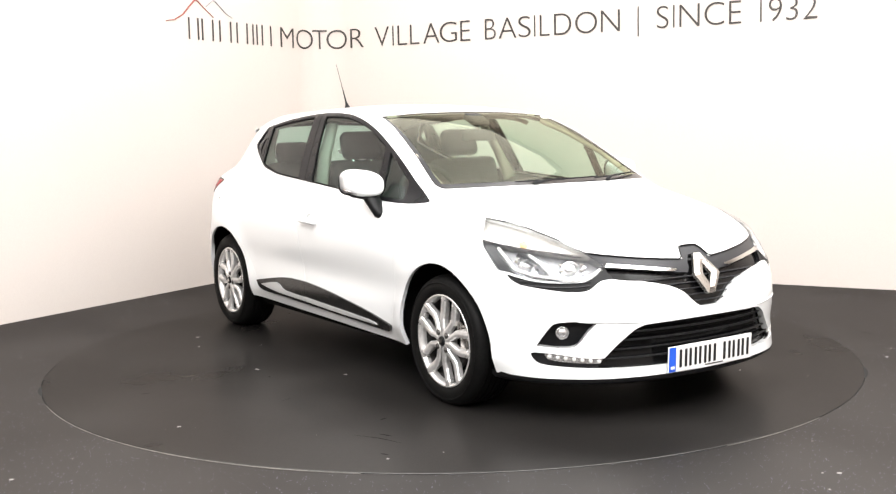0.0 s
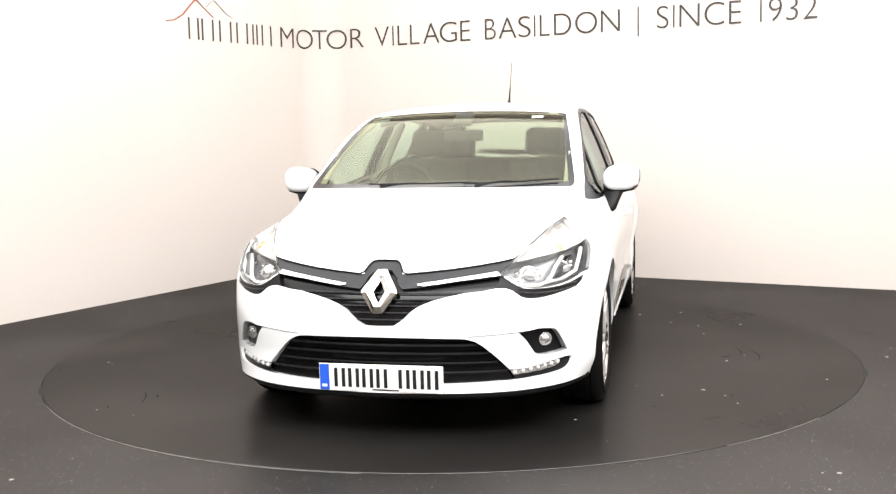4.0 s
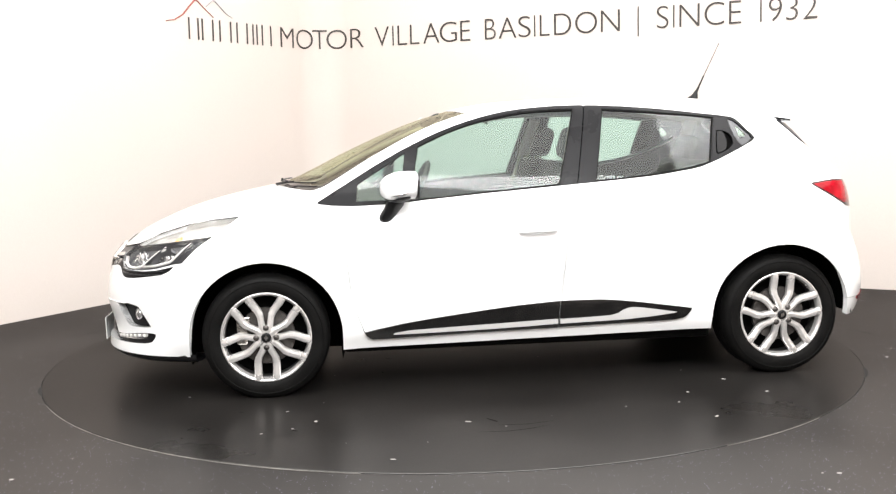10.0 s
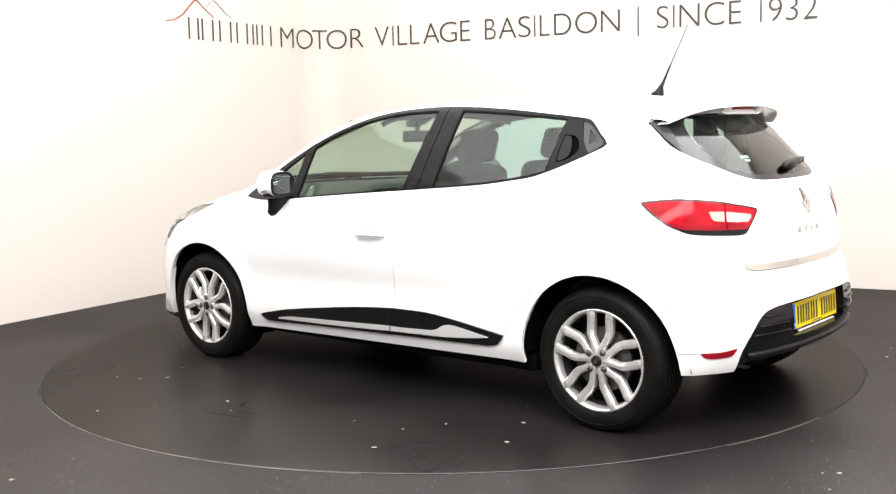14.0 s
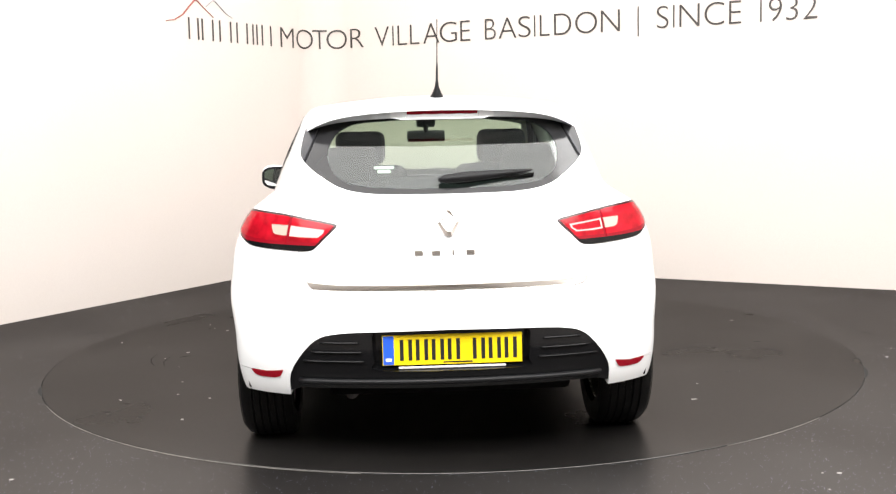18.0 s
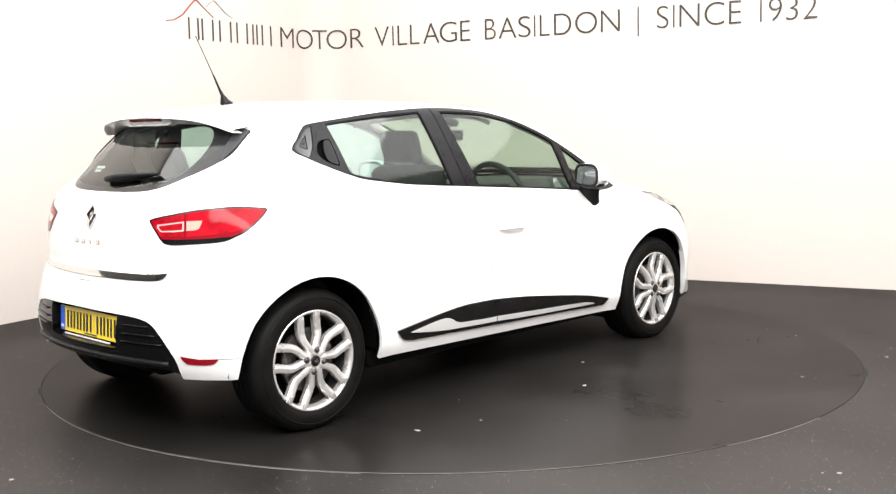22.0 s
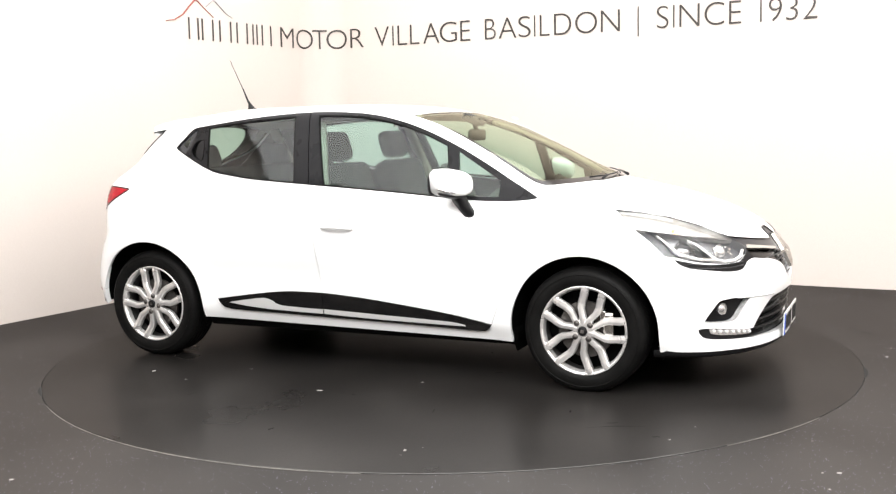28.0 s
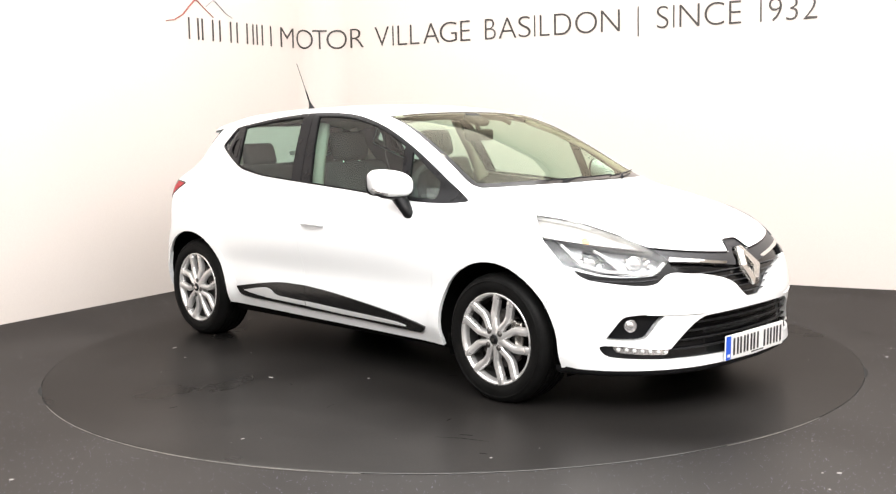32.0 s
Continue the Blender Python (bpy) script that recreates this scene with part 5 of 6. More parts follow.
SP_N = 24
sv, sf = [], []
for i in range(-SP_N, SP_N + 1):
    y = 0.54 * i / SP_N
    s2 = (y / 0.545) ** 2
    drop = 0.036 * s2 + 0.014 * s2 ** 3
    xt = -1.575 + 0.085 * s2 + 0.05 * s2 ** 4
    x0 = -1.28
    z0 = float(TOP(np.array(x0)) - CROWN(np.array(x0)) * y * y) + 0.002
    zt = 1.355 - drop
    prof = []
    for t in (0, 0.35, 0.7, 0.92, 1.0):
        x = x0 + (xt - x0) * t
        z = z0 + (zt - z0) * t + 0.012 * math.sin(math.pi * t) * (1 - 0.6 * s2)
        z = z + (1.308 - 0.02 * t - z) * s2 ** 5
        prof.append((x, z))
    thick = 0.034 * (1 - 0.55 * s2)
    prof += [(xt - 0.002, zt - 0.007), (xt + 0.026, zt - 0.009), (xt + 0.052, zt - thick), (-1.40, zt - thick + 0.005)]
    prof = prof[:5] + [(x, z + (min(z, 1.272) - z) * s2 ** 5) for x, z in prof[5:]]
    sv += [(x, y, z) for x, z in prof]
m9 = 9
for i in range(2 * SP_N):
    for j in range(m9 - 1):
        a = i * m9 + j
        sf.append([a, a + 1, a + m9 + 1, a + m9])
spoiler = link("spoiler", from_lists("spoiler", sv, sf), PAINT, tailgate, "white roof spoiler over the rear window")
spoiler.data.set_sharp_from_angle(angle=0.7)
bm = bmesh.new()
lamp_v = [[bm.verts.new((-1.577 + 0.085 * (y / 0.545) ** 2 + dx, y, z)) for dx, z in ((0.030, 1.3455), (0.022, 1.3445), (0.045, 1.3215), (0.056, 1.320))] for y in [0.14 * k / 6 for k in range(-6, 7)]]
for i in range(12):
    for j in range(3):
        bm.faces.new((lamp_v[i][j], lamp_v[i][j + 1], lamp_v[i + 1][j + 1], lamp_v[i + 1][j]))
bracket = bmesh.new()
br_v = [[bracket.verts.new((-1.577 + 0.085 * (y / 0.545) ** 2 + dx, y, z)) for dx, z in ((0.012, 1.349), (0.014 + 0.008 * (abs(y) < 0.145), 1.3475), (0.036 + 0.008 * (abs(y) < 0.145), 1.3195), (0.034, 1.313), (0.07, 1.310))]
        for y in (-0.205, -0.16, -0.146, -0.144, -0.07, 0, 0.07, 0.144, 0.146, 0.16, 0.205)]
for k in (0, 10):
    for v in br_v[k][3:]:
        v.co.z += 0.012
for r0, r1 in zip(br_v, br_v[1:]):
    for j in range(4):
        bracket.faces.new((r0[j], r0[j + 1], r1[j + 1], r1[j]))
part("lamp_bracket", bracket, PAINT, tailgate, "white moulding round the brake lamp")
part("high_brake_lamp", bm, RED_DARK, tailgate, "slim red brake lamp")

hub = touch("rear", 0.0, 1.073, 0.018)
tip = touch("rear", 0.33, 1.098, 0.016)
tip = Vector((tip.x, -tip.y, tip.z))
wiper = part("rear_wiper", tube_bm([hub + Vector((0, 0.03, -0.004)), hub, hub.lerp(tip, 0.2), hub.lerp(tip, 0.5), hub.lerp(tip, 0.8), tip], [0.008, 0.021, 0.024, 0.021, 0.013, 0.006], 10, flat=0.85), BLACK_SATIN, car, "black rear wiper arm", True)
on_car(wiper)
part("blade", tube_bm([hub.lerp(tip, 0.12) + Vector((0.004, 0, -0.02)), tip + Vector((0.004, -0.01, -0.014))], 0.006, 6), RUBBER, wiper, "", True)

aerial = part("aerial", tube_bm([(-1.105, 0, 1.405), (-1.118, 0, 1.425), (-1.128, 0, 1.455), (-1.14, 0, 1.475)], [0.034, 0.022, 0.009, 0.007], 12), BLACK_SATIN, car, "black roof aerial", True)
on_car(aerial)
part("rod", tube_bm([(-1.14, 0, 1.475), (-1.17, 0, 1.54), (-1.18, 0, 1.56), (-1.262, 0, 1.728)], [0.006, 0.0042, 0.0022, 0.0016], 8), BLACK_SATIN, aerial, "thin whip rod", True)

# ---- front wipers and cowl
for y0, y1, z0, z1 in ((-0.32, 0.20, 1.000, 1.006), (0.16, 0.60, 1.000, 1.012)):
    pts = []
    for k in range(11):
        y = y0 + (y1 - y0) * k / 10
        p = touch("front", abs(y), z0 + (z1 - z0) * k / 10, 0.010)
        pts.append(Vector((p.x, y, p.z)))
    wp = on_car(part("front_wiper", tube_bm(pts, 0.004, 6), BLACK_SATIN, car, "black windscreen wiper", True))
    arm = [pts[5] + Vector((0.006, 0, 0.004)), pts[3] + Vector((0.02, 0, 0.0)), pts[1] + Vector((0.04, 0.02, -0.01))]
    part("arm", tube_bm(arm, [0.004, 0.006, 0.009], 6), BLACK_SATIN, wp, "", True)
cowl = []
cf = []
for k in range(-20, 21):
    y = 0.68 * k / 20
    a, b = touch("front", abs(y), 0.998 - 0.004 * (abs(k) / 20) ** 2, -0.002), None
    x1 = 1.245 - 0.17 * (y / 0.68) ** 2
    cowl += [(a.x, y, a.z), (x1, y, float(TOP(np.array(x1)) - CROWN(np.array(x1)) * y * y) - 0.022)]
for k in range(40):
    cf.append([2 * k, 2 * k + 1, 2 * k + 3, 2 * k + 2])
on_car(link("cowl_panel", from_lists("cowl_panel", cowl, cf), BLACK_SATIN, car, "black panel under the windscreen"))

# ---- door mirrors, handles
for s in (1, -1):
    bm = bmesh.new()
    bmesh.ops.create_uvsphere(bm, u_segments=28, v_segments=18, radius=1.0)
    for v in bm.verts:
        c = v.co
        q = [math.copysign(abs(a) ** 0.72, a) for a in c]
        # fuller outside, flat at the back
        x = q[0] * 0.088 if q[0] > 0 else max(q[0] * 0.2, -0.062)
        z = q[2] * (0.066 + 0.006 * q[1]) + 0.006 * q[1] - (0.012 * max(0, q[0]))
        v.co = (0.642 + x - 0.02 * q[1], s * (0.876 + q[1] * 0.092), 1.011 + z)
    mirror = on_car(part("door_mirror", bm, PAINT, car, "white door mirror on a black foot", True))
    bm = bmesh.new()
    ring_v = [bm.verts.new((0.5785 - 0.02 * math.copysign(abs(math.cos(a)) ** 0.6, math.cos(a)) * 0.9, s * (0.876 + 0.079 * math.copysign(abs(math.cos(a)) ** 0.6, math.cos(a))),
                            1.008 + 0.051 * math.copysign(abs(math.sin(a)) ** 0.6, math.sin(a)))) for a in [2 * math.pi * k / 28 for k in range(28)]]
    bm.faces.new(ring_v)
    part("mirror_glass", bm, MIRROR, mirror, "silvered mirror glass")
    part("mirror_rim", tube_bm([v for v in [(0.579 - 0.02 * math.copysign(abs(math.cos(a)) ** 0.6, math.cos(a)), s * (0.876 + 0.086 * math.copysign(abs(math.cos(a)) ** 0.6, math.cos(a))),
                                 1.008 + 0.057 * math.copysign(abs(math.sin(a)) ** 0.6, math.sin(a))) for a in [2 * math.pi * k / 32 for k in range(32)]]], 0.008, 6, closed=True), BLACK_SATIN, mirror, "", True)
    part("foot", tube_bm([(0.650, s * 0.842, 0.962), (0.660, s * 0.835, 0.93), (0.682, s * 0.82, 0.89), (0.703, s * 0.81, 0.855), (0.71, s * 0.80, 0.835)],
                         [0.060, 0.058, 0.053, 0.052, 0.036], 14, flat=0.6), BLACK_SATIN, mirror, "black mirror foot", True)
    part("lower_shell", tube_bm([(0.668, s * 0.795, 0.948), (0.662, s * 0.83, 0.944), (0.648, s * 0.88, 0.943), (0.628, s * 0.925, 0.949), (0.606, s * 0.955, 0.960)],
                                [0.020, 0.046, 0.052, 0.040, 0.012], 12, flat=0.28), BLACK_SATIN, mirror, "black lower mirror shell", True)
    part("side_repeater", tube_bm([(0.700, s * 0.905, 0.958), (0.680, s * 0.935, 0.964), (0.645, s * 0.957, 0.972), (0.598, s * 0.965, 0.984)], [0.004, 0.010, 0.011, 0.004], 8, flat=0.8), REFLECTOR, mirror, "clear side repeater", True)
    path = [touch("side", 0.07 - 0.19 * k / 8, 0.768 + 0.004 * k / 8 + 0.003 * math.sin(math.pi * k / 8), 0.006 + 0.022 * math.sin(math.pi * min(1, max(0, (k + 0.2) / 8.4))) ** 0.6) for k in range(9)]
    path = [(p[0], s * p[1], p[2]) for p in path]
    hd = on_car(part("door_handle", tube_bm(path, [0.008, 0.013, 0.015, 0.015, 0.015, 0.015, 0.015, 0.013, 0.008], 10, flat=0.75), PAINT, car, "white pull handle on the front door", True))
    p = touch("side", -0.085, 0.79, 0.004)
    part("lock_cap", box_bm(0.022, 0.008, 0.014, (p.x, s * p.y, p.z), 0.003), PAINT, hd)

p = touch("side", -1.393, 0.846, 0.0005)
part("paint_chip", tube_bm([(p.x + 0.004, -p.y, p.z + 0.008), (p.x, -p.y, p.z), (p.x - 0.004, -p.y, p.z - 0.006)], [0.001, 0.004, 0.001], 6, flat=0.3), TAIL_EDGE, frame_ob, "small dark chip in the paint")

# ---- wheel arches and underbody
for wx in WHEELS:
    for s in (1, -1):
        bm = bmesh.new()
        rows_v = []
        low_a = -0.36 if wx > 0 else -0.02
        for k in range(25):
            a = low_a + (math.pi - 2 * low_a) * k / 24
            rows_v.append([bm.verts.new((wx + 0.385 * math.cos(a), s * y, 0.30 + 0.385 * math.sin(a))) for y in (0.45, 0.55, min(0.815, float(half_width(np.array(wx + 0.385 * math.cos(a)), np.array(0.30 + 0.385 * math.sin(a)))) - 0.035))])
        for r0, r1 in zip(rows_v, rows_v[1:]):
            for j in range(2):
                bm.faces.new((r0[j], r0[j + 1], r1[j + 1], r1[j]))
        fan = [r[0] for r in rows_v]
        bm.faces.new(fan)
        on_car(part("arch_liner", bm, DARK, car, "black wheel arch liner"))
for x0, x1, w, zc in ((-0.93, 0.93, 0.77, 0.235), (0.93, 1.98, 0.44, 0.235), (-1.80, -0.93, 0.46, 0.315)):
    on_car(part("underbody", box_bm(x1 - x0, 2 * w, 0.08, ((x0 + x1) / 2, 0, zc), 0.02), DARK, car, "black underbody tray"))
on_car(part("axle_beam", tube_bm([(-1.2945, -0.7, 0.27), (-1.2945, 0.7, 0.27)], 0.04, 10), DARK, car, "black rear axle beam"))
on_car(part("exhaust", tube_bm([(-0.9, 0.3, 0.2), (-1.5, 0.35, 0.25), (-1.74, 0.38, 0.27)], 0.024, 12), STEEL, car, "dull steel exhaust pipe", True))
on_car(part("silencer", box_bm(0.25, 0.6, 0.09, (-1.62, 0.05, 0.31), 0.03), DARK, car, "dark silencer box"))


# ---- wheels
def spoke_bm(sgn):
    """Half of a twin spoke, curved out from the hub and along to the rim."""
    stations = [(0.030, 0.008, 0.019, 0.009), (0.058, 0.017, 0.0185, 0.008), (0.080, 0.029, 0.0185, 0.005), (0.100, 0.040, 0.0185, 0.003), (0.125, 0.0445, 0.019, 0.0), (0.160, 0.0435, 0.0195, 0.002), (0.187, 0.043, 0.0205, 0.005), (0.209, 0.046, 0.022, 0.004)]
    bm = bmesh.new()
    rings = []
    for r, t, w, y in stations:
        t *= sgn
        h = w * 0.92
        sec = [(-h, -0.03), (-h, -0.009), (-h * 0.72, -0.002), (h * sgn * -0.1, 0.0005), (h * 0.72, -0.002), (h, -0.009), (h, -0.03)]
        rings.append([bm.verts.new((t + a, y + b, r)) for a, b in sec])
    for r0, r1 in zip(rings, rings[1:]):
        for i in range(7):
            bm.faces.new((r0[i], r0[(i + 1) % 7], r1[(i + 1) % 7], r1[i]))
    bm.faces.new(rings[0])
    bm.faces.new(rings[-1][::-1])
    return bm


def make_wheel():
    """Built with its axle along y and its face towards +y."""
    rim = part("wheel", lathe_bm([(0.196, -0.18), (0.2, -0.10), (0.196, -0.03), (0.202, -0.008), (0.2085, 0.003), (0.2155, 0.004), (0.2185, -0.004), (0.213, -0.02), (0.205, -0.17), (0.196, -0.18)], 64), ALLOY, None, "silver alloy wheel with twin spokes", True)
    tyre = [(0.207, -0.004), (0.2175, 0.001), (0.226, 0.006), (0.24, 0.010), (0.262, 0.011), (0.283, 0.004), (0.296, -0.010), (0.3035, -0.026)]
    for k in range(5):
        y = -0.04 - 0.03 * k
        tyre += [(0.3055, y), (0.2985, y - 0.002), (0.2985, y - 0.007), (0.3055, y - 0.009)]
    tyre += [(0.3035, -0.183), (0.29, -0.20), (0.255, -0.205), (0.212, -0.198)]
    t = part("tyre", lathe_bm(tyre, 72), RUBBER, rim, "black rubber tyre", True)
    t.data.set_sharp_from_angle(angle=0.7)
    # the barrel's shade comes from its dark colour, not from the lamps
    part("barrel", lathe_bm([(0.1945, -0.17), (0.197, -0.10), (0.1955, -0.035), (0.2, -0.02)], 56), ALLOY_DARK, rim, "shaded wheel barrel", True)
    part("sidewall_ring", lathe_bm([(0.268, 0.0105), (0.2695, 0.0125), (0.272, 0.0125), (0.2735, 0.0095)], 64), RUBBER, rim, "", True)
    for k in range(5):
        for sgn in (1, -1):
            o = part("spoke", spoke_bm(sgn), ALLOY, rim)
            o.matrix_basis = Matrix.Rotation(2 * math.pi * k / 5, 4, "Y")
    part("hub", lathe_bm([(0.0, 0.006), (0.03, 0.008), (0.044, 0.007), (0.052, 0.003), (0.055, -0.008), (0.055, -0.04), (0, -0.04)], 40), ALLOY, rim, "", True)
    part("centre_cap", lathe_bm([(0, 0.015), (0.017, 0.0145), (0.0225, 0.0125), (0.0245, 0.006), (0.0265, 0.004)], 32), BLACK_SATIN, rim, "dark centre cap", True)
    mark = bmesh.new()
    mark.faces.new([mark.verts.new((a, 0.0168, b)) for a, b in ((0, 0.015), (0.011, 0), (0, -0.015), (-0.011, 0))])
    part("cap_mark", mark, CHROME, rim)
    for k in range(4):
        a = k * math.pi / 2
        bm = lathe_bm([(0, 0.009), (0.006, 0.009), (0.0075, 0.007), (0.008, 0.005), (0.0135, 0.0055), (0.0145, 0.002)], 16)
        bmesh.ops.transform(bm, matrix=Matrix.Translation((0.047 * math.cos(a), 0.005, 0.047 * math.sin(a))), verts=bm.verts[:])
        part("wheel_bolt", bm, STEEL, rim, "", True)
    part("brake_disc", lathe_bm([(0.06, -0.05), (0.06, -0.045), (0.135, -0.045), (0.137, -0.05), (0.137, -0.065), (0.06, -0.065)], 48), STEEL, rim, "steel brake disc")
    part("back_plate", lathe_bm([(0.0, -0.075), (0.195, -0.09)], 40), DARK, rim)
    return rim


first = make_wheel()
PLACES = [(1.296, 1, 180, 0.838, 0.301), (-1.2815, 1, 141, 0.828, 0.305), (1.296, -1, 129, 0.838, 0.301), (-1.2815, -1, 78, 0.828, 0.305)]
for k, (wx, s, turn, wy, wz) in enumerate(PLACES):
    m = Matrix.Translation((wx + CAR_AT[0], s * wy + CAR_AT[1], wz)) @ Matrix.Rotation(0 if s > 0 else math.pi, 4, "Z") @ Matrix.Rotation(math.radians(turn), 4, "Y")
    w = first if k == 0 else copy_thing(first, m)
    w.parent = car
    w.matrix_basis = m
for s in (1, -1):
    bm = merge_bm([box_bm(0.055, 0.05, 0.13, (1.296 + 0.115, s * 0.785, 0.325), 0.012), box_bm(0.03, 0.05, 0.05, (1.296 + 0.09, s * 0.79, 0.375), 0.008)])
    on_car(part("brake_caliper", bm, SATIN_METAL, car, "dull silver brake caliper"))
# ---------------------------------------------------------------- the cabin
def cushion(sx, sy, sz, at, turn=None, bevel=0.05):
    return box_bm(sx, sy, sz, at, bevel, 3, turn)


def seat(y):
    lean = Matrix.Rotation(math.radians(-17), 4, "Y")
    base = on_car(part("front_seat", cushion(0.5, 0.48, 0.16, (0.12, y, 0.46)), CLOTH, car, "dark cloth front seat", True))
    part("seat_back", cushion(0.14, 0.47, 0.62, (-0.19, y, 0.79), lean), CLOTH, base, "", True)
    part("head_rest", cushion(0.09, 0.25, 0.17, (-0.305, y, 1.185), lean, 0.04), CLOTH, base, "", True)
    for d in (-0.06, 0.06):
        part("rest_post", tube_bm([(-0.27, y + d, 1.05), (-0.295, y + d, 1.14)], 0.007, 8), CHROME, base, "", True)


seat(0.36)
seat(-0.36)
lean = Matrix.Rotation(math.radians(-20), 4, "Y")
bench = on_car(part("rear_bench", cushion(0.5, 1.25, 0.16, (-0.75, 0, 0.5)), CLOTH, car, "dark cloth rear bench", True))
part("bench_back", cushion(0.13, 1.22, 0.58, (-1.08, 0, 0.79), lean), CLOTH, bench, "", True)
for y in (-0.38, 0.38):
    part("head_rest", cushion(0.08, 0.24, 0.15, (-1.2, y, 1.13), lean, 0.035), CLOTH, bench, "", True)
    for d in (-0.05, 0.05):
        part("rest_post", tube_bm([(-1.16, y + d, 1.02), (-1.19, y + d, 1.09)], 0.006, 8), CHROME, bench, "", True)
shelf = on_car(part("parcel_shelf", box_bm(0.42, 1.1, 0.03, (-1.42, 0, 0.965), 0.01), CABIN, car, "dark parcel shelf"))
on_car(part("cabin_floor", box_bm(2.2, 1.2, 0.05, (-0.35, 0, 0.30), 0.01), CABIN, car, "dark cabin carpet"))

# dashboard as a loft across the car
dv, df = [], []
prof = [(1.17, 0.985), (1.0, 0.99), (0.82, 0.978), (0.72, 0.955), (0.66, 0.91), (0.655, 0.80), (0.70, 0.65), (0.78, 0.45)]
for k in range(-14, 15):
    y = 0.70 * k / 14
    b = 1 - 0.10 * (y / 0.7) ** 4
    hump = 0.03 * math.exp(-((y + 0.36) / 0.16) ** 2)
    for j, (x, z) in enumerate(prof):
        dv.append((x - 0.15 * (y / 0.7) ** 2 * (1 if j < 2 else 0.35), y, z * b - 0.02 + (hump if 2 <= j <= 3 else 0)))
for k in range(28):
    for j in range(7):
        a = k * 8 + j
        df.append([a, a + 1, a + 9, a + 8])
dash = on_car(link("dashboard", from_lists("dashboard", dv, df), CABIN, car, "dark moulded dashboard"))
part("screen", box_bm(0.02, 0.2, 0.13, (0.665, 0, 0.87), 0.008), BLACK_GLOSS, dash)
part("console", box_bm(0.75, 0.2, 0.3, (0.35, 0, 0.45), 0.04), CABIN, dash)
ring_path = [(0, 0.185 * math.cos(a), 0.185 * math.sin(a)) for a in [2 * math.pi * k / 40 for k in range(40)]]
tilt = Matrix.Translation((0.46, -0.35, 0.905)) @ Matrix.Rotation(math.radians(-24), 4, "Y")
bm = tube_bm(ring_path, 0.016, 10, closed=True)
bmesh.ops.transform(bm, matrix=tilt, verts=bm.verts[:])
wheel_ob = on_car(part("steering_wheel", bm, CABIN, car, "dark three-spoke steering wheel", True))
bm = merge_bm([box_bm(0.03, 0.34, 0.035, (0.01, 0, 0), 0.01), box_bm(0.03, 0.04, 0.17, (0.01, 0, -0.085), 0.01), box_bm(0.05, 0.14, 0.12, (0.012, 0, -0.005), 0.02)])
bmesh.ops.transform(bm, matrix=tilt, verts=bm.verts[:])
part("wheel_spokes", bm, CABIN, wheel_ob)
part("wheel_trim", (lambda b: (bmesh.ops.transform(b, matrix=tilt, verts=b.verts[:]), b)[1])(tube_bm([(-0.012, 0.13 * math.cos(a), 0.13 * math.sin(a) - 0.01) for a in [math.pi * (1.15 + 0.7 * k / 12) for k in range(13)]], 0.006, 6)), CHROME, wheel_ob, "", True)

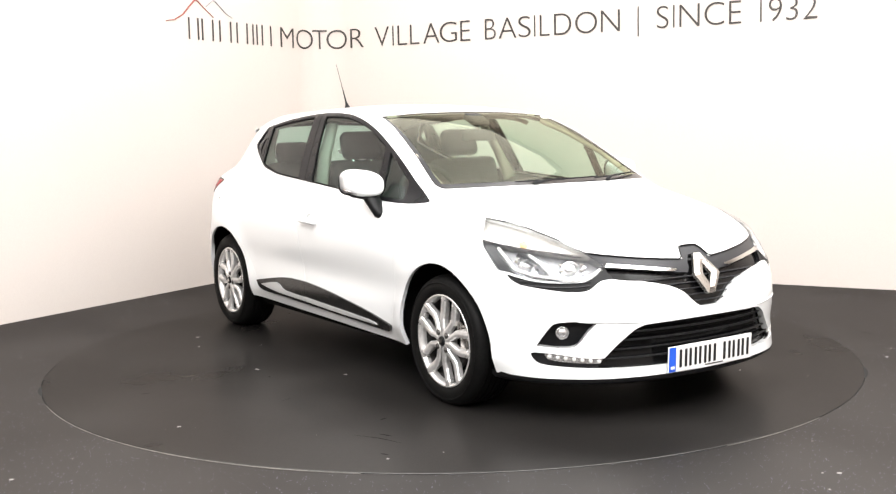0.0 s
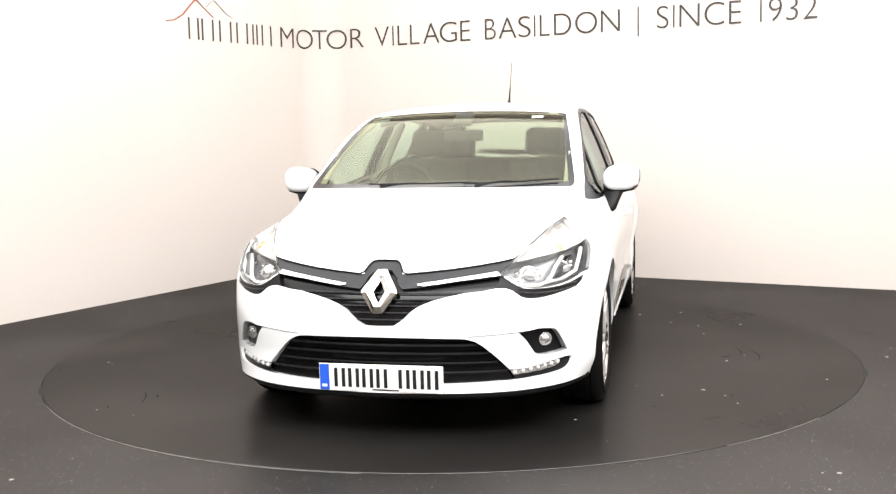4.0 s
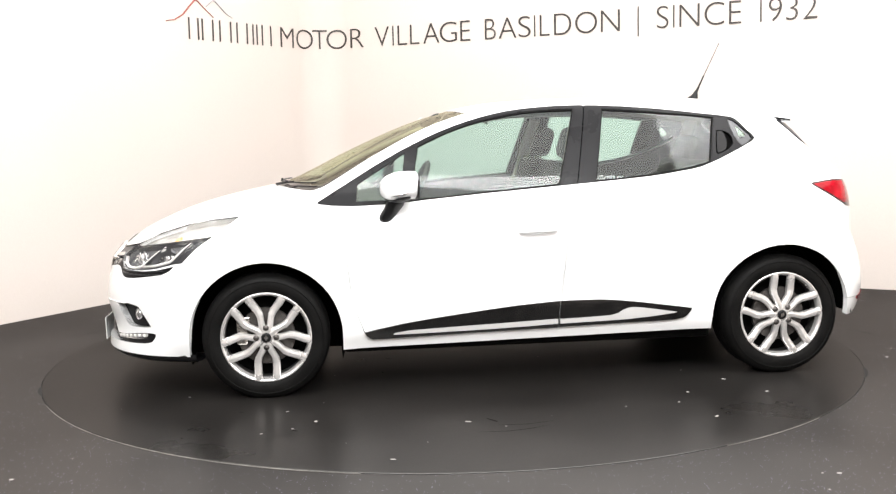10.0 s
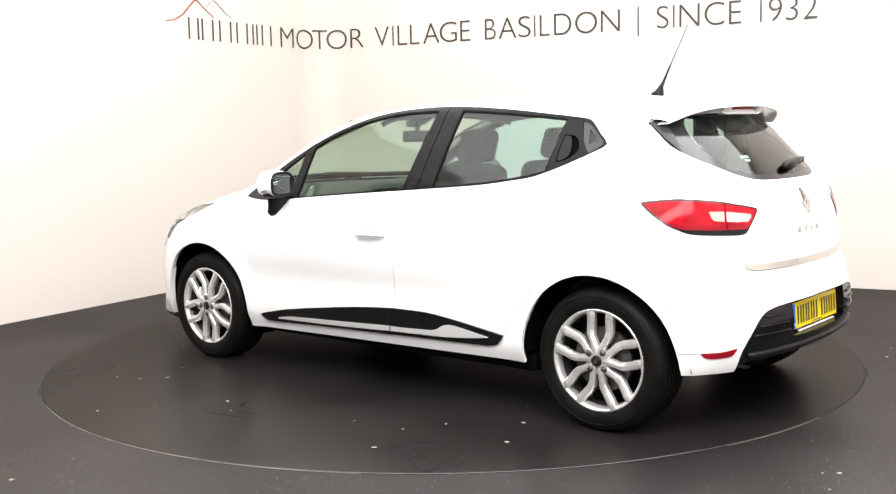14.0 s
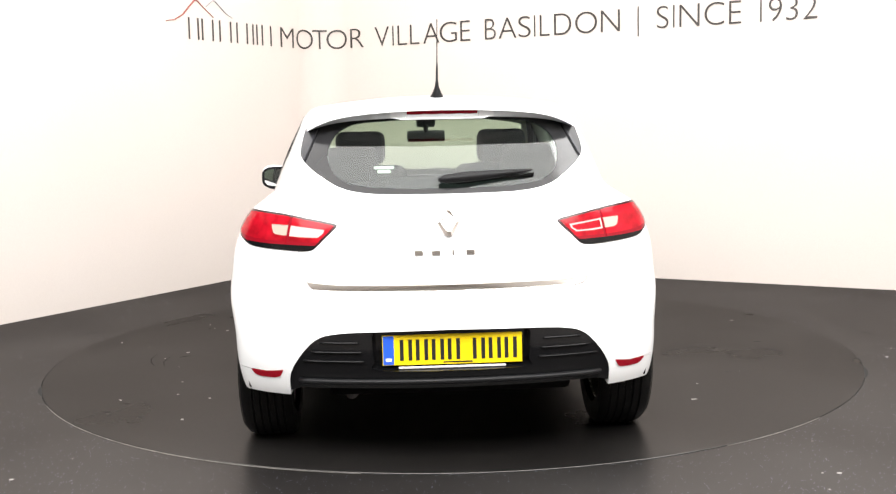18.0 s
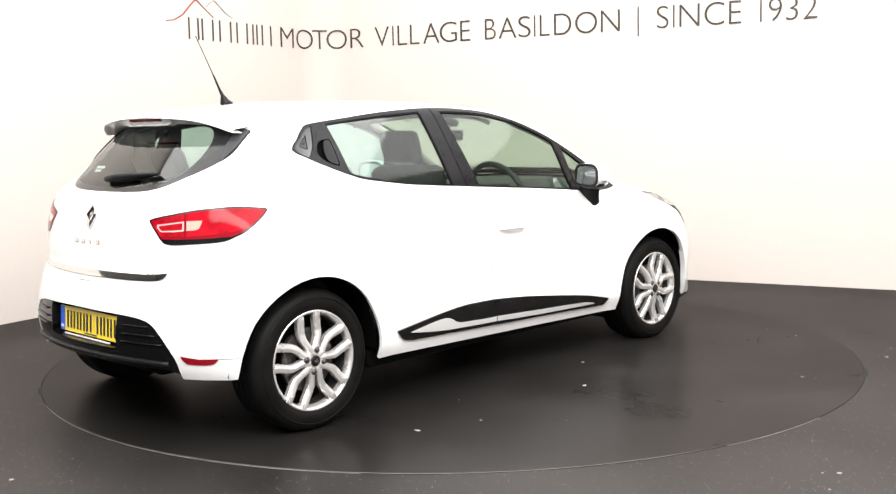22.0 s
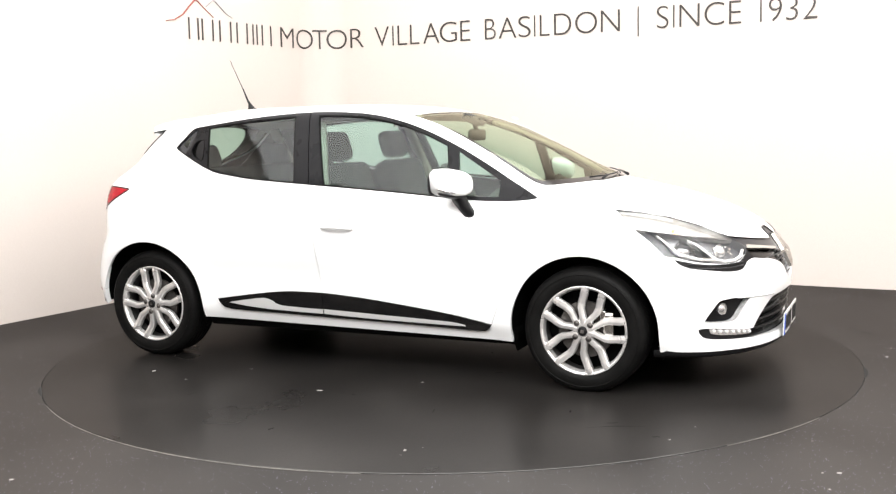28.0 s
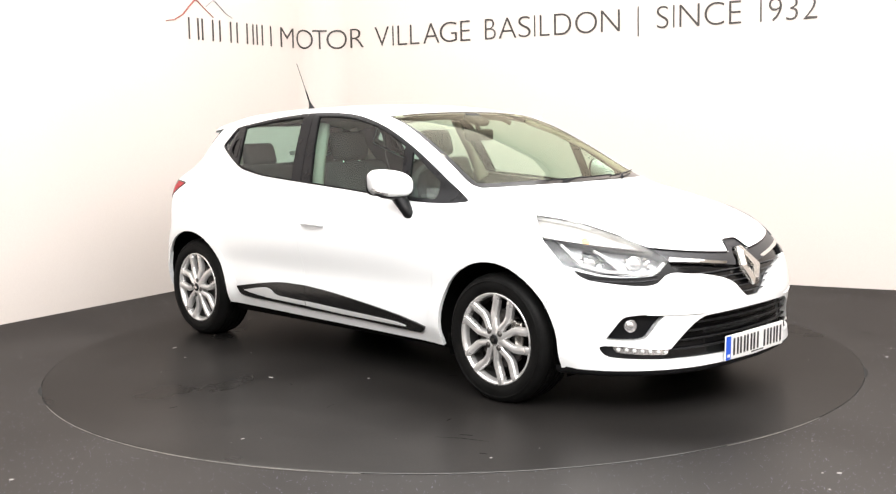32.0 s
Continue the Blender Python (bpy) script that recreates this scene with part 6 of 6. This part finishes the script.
# roof lining and pillars
lv, lf = [], []
for i in range(16):
    x = 0.30 - 1.62 * max(0, i - 1) / 14 - (0.02 if i else 0)
    for k in range(-8, 9):
        y = 0.55 * k / 8
        lv.append((x - 0.12 * (k / 8) ** 2 * (i < 2), y, float(TOP(np.array(x)) - CROWN(np.array(x)) * y * y) - (0.04 if i else 0.014) - 0.02 * abs(k / 8) ** 4))
for i in range(15):
    for k in range(16):
        a = i * 17 + k
        lf.append([a, a + 1, a + 18, a + 17])
on_car(link("roof_lining", from_lists("roof_lining", lv, lf), LINING, car, "pale cloth roof lining"))
for s in (1, -1):
    path = [(0.98, s * 0.63, 1.0), (0.75, s * 0.62, 1.13), (0.5, s * 0.585, 1.24), (0.3, s * 0.55, 1.31)]
    on_car(part("front_pillar_trim", tube_bm(path, [0.014, 0.018, 0.018, 0.016], 8), LINING, car, "pale windscreen pillar trim", True))
    path = [(-0.2, s * 0.69, 0.95), (-0.25, s * 0.63, 1.12), (-0.3, s * 0.545, 1.31)]
    on_car(part("centre_pillar_trim", tube_bm(path, [0.05, 0.045, 0.04], 8, flat=0.6), LINING, car, "pale centre pillar trim", True))
    path = [(-1.16, s * 0.60, 1.0), (-1.25, s * 0.55, 1.15), (-1.27, s * 0.48, 1.29)]
    on_car(part("rear_pillar_trim", tube_bm(path, [0.07, 0.06, 0.05], 8, flat=0.5), LINING, car, "pale rear pillar trim", True))
mirror_in = on_car(part("inside_mirror", box_bm(0.03, 0.22, 0.065, (0.42, 0, 1.235), 0.014), CABIN, car, "dark inside mirror behind the windscreen", True))
part("mirror_stem", tube_bm([(0.42, 0, 1.25), (0.40, 0, 1.32)], 0.014, 8), CABIN, mirror_in, "", True)
part("sensor_box", box_bm(0.12, 0.11, 0.04, (0.40, 0, 1.322), 0.015, 2, Matrix.Rotation(math.radians(24), 4, "Y")), CABIN, mirror_in, "", True)
p = touch("front", 0.425, 1.345, -0.008)
on_car(part("paper_sticker", box_bm(0.002, 0.06, 0.022, (p.x, p.y, p.z - 0.01), 0, 1, Matrix.Rotation(math.radians(-62), 4, "Y")), PAPER, car, "small white paper sticker inside the windscreen"))
for y, w in ((0.235, 0.075), (0.235, 0.05)):
    p = touch("rear", y, 1.135 if w > 0.06 else 1.12, -0.008)
    on_car(part("window_sticker", box_bm(0.002, w, 0.014, (p.x, p.y, p.z), 0, 1, Matrix.Rotation(math.radians(42), 4, "Y")), PAPER, car, "white sticker with unreadable print on the rear window"))


def motions():
    rows = [(t, pose(0, 0, 0, 0, 0, a)) for t, a in TURN]
    walk(car, rows)
    walk(disc, rows)


motions()
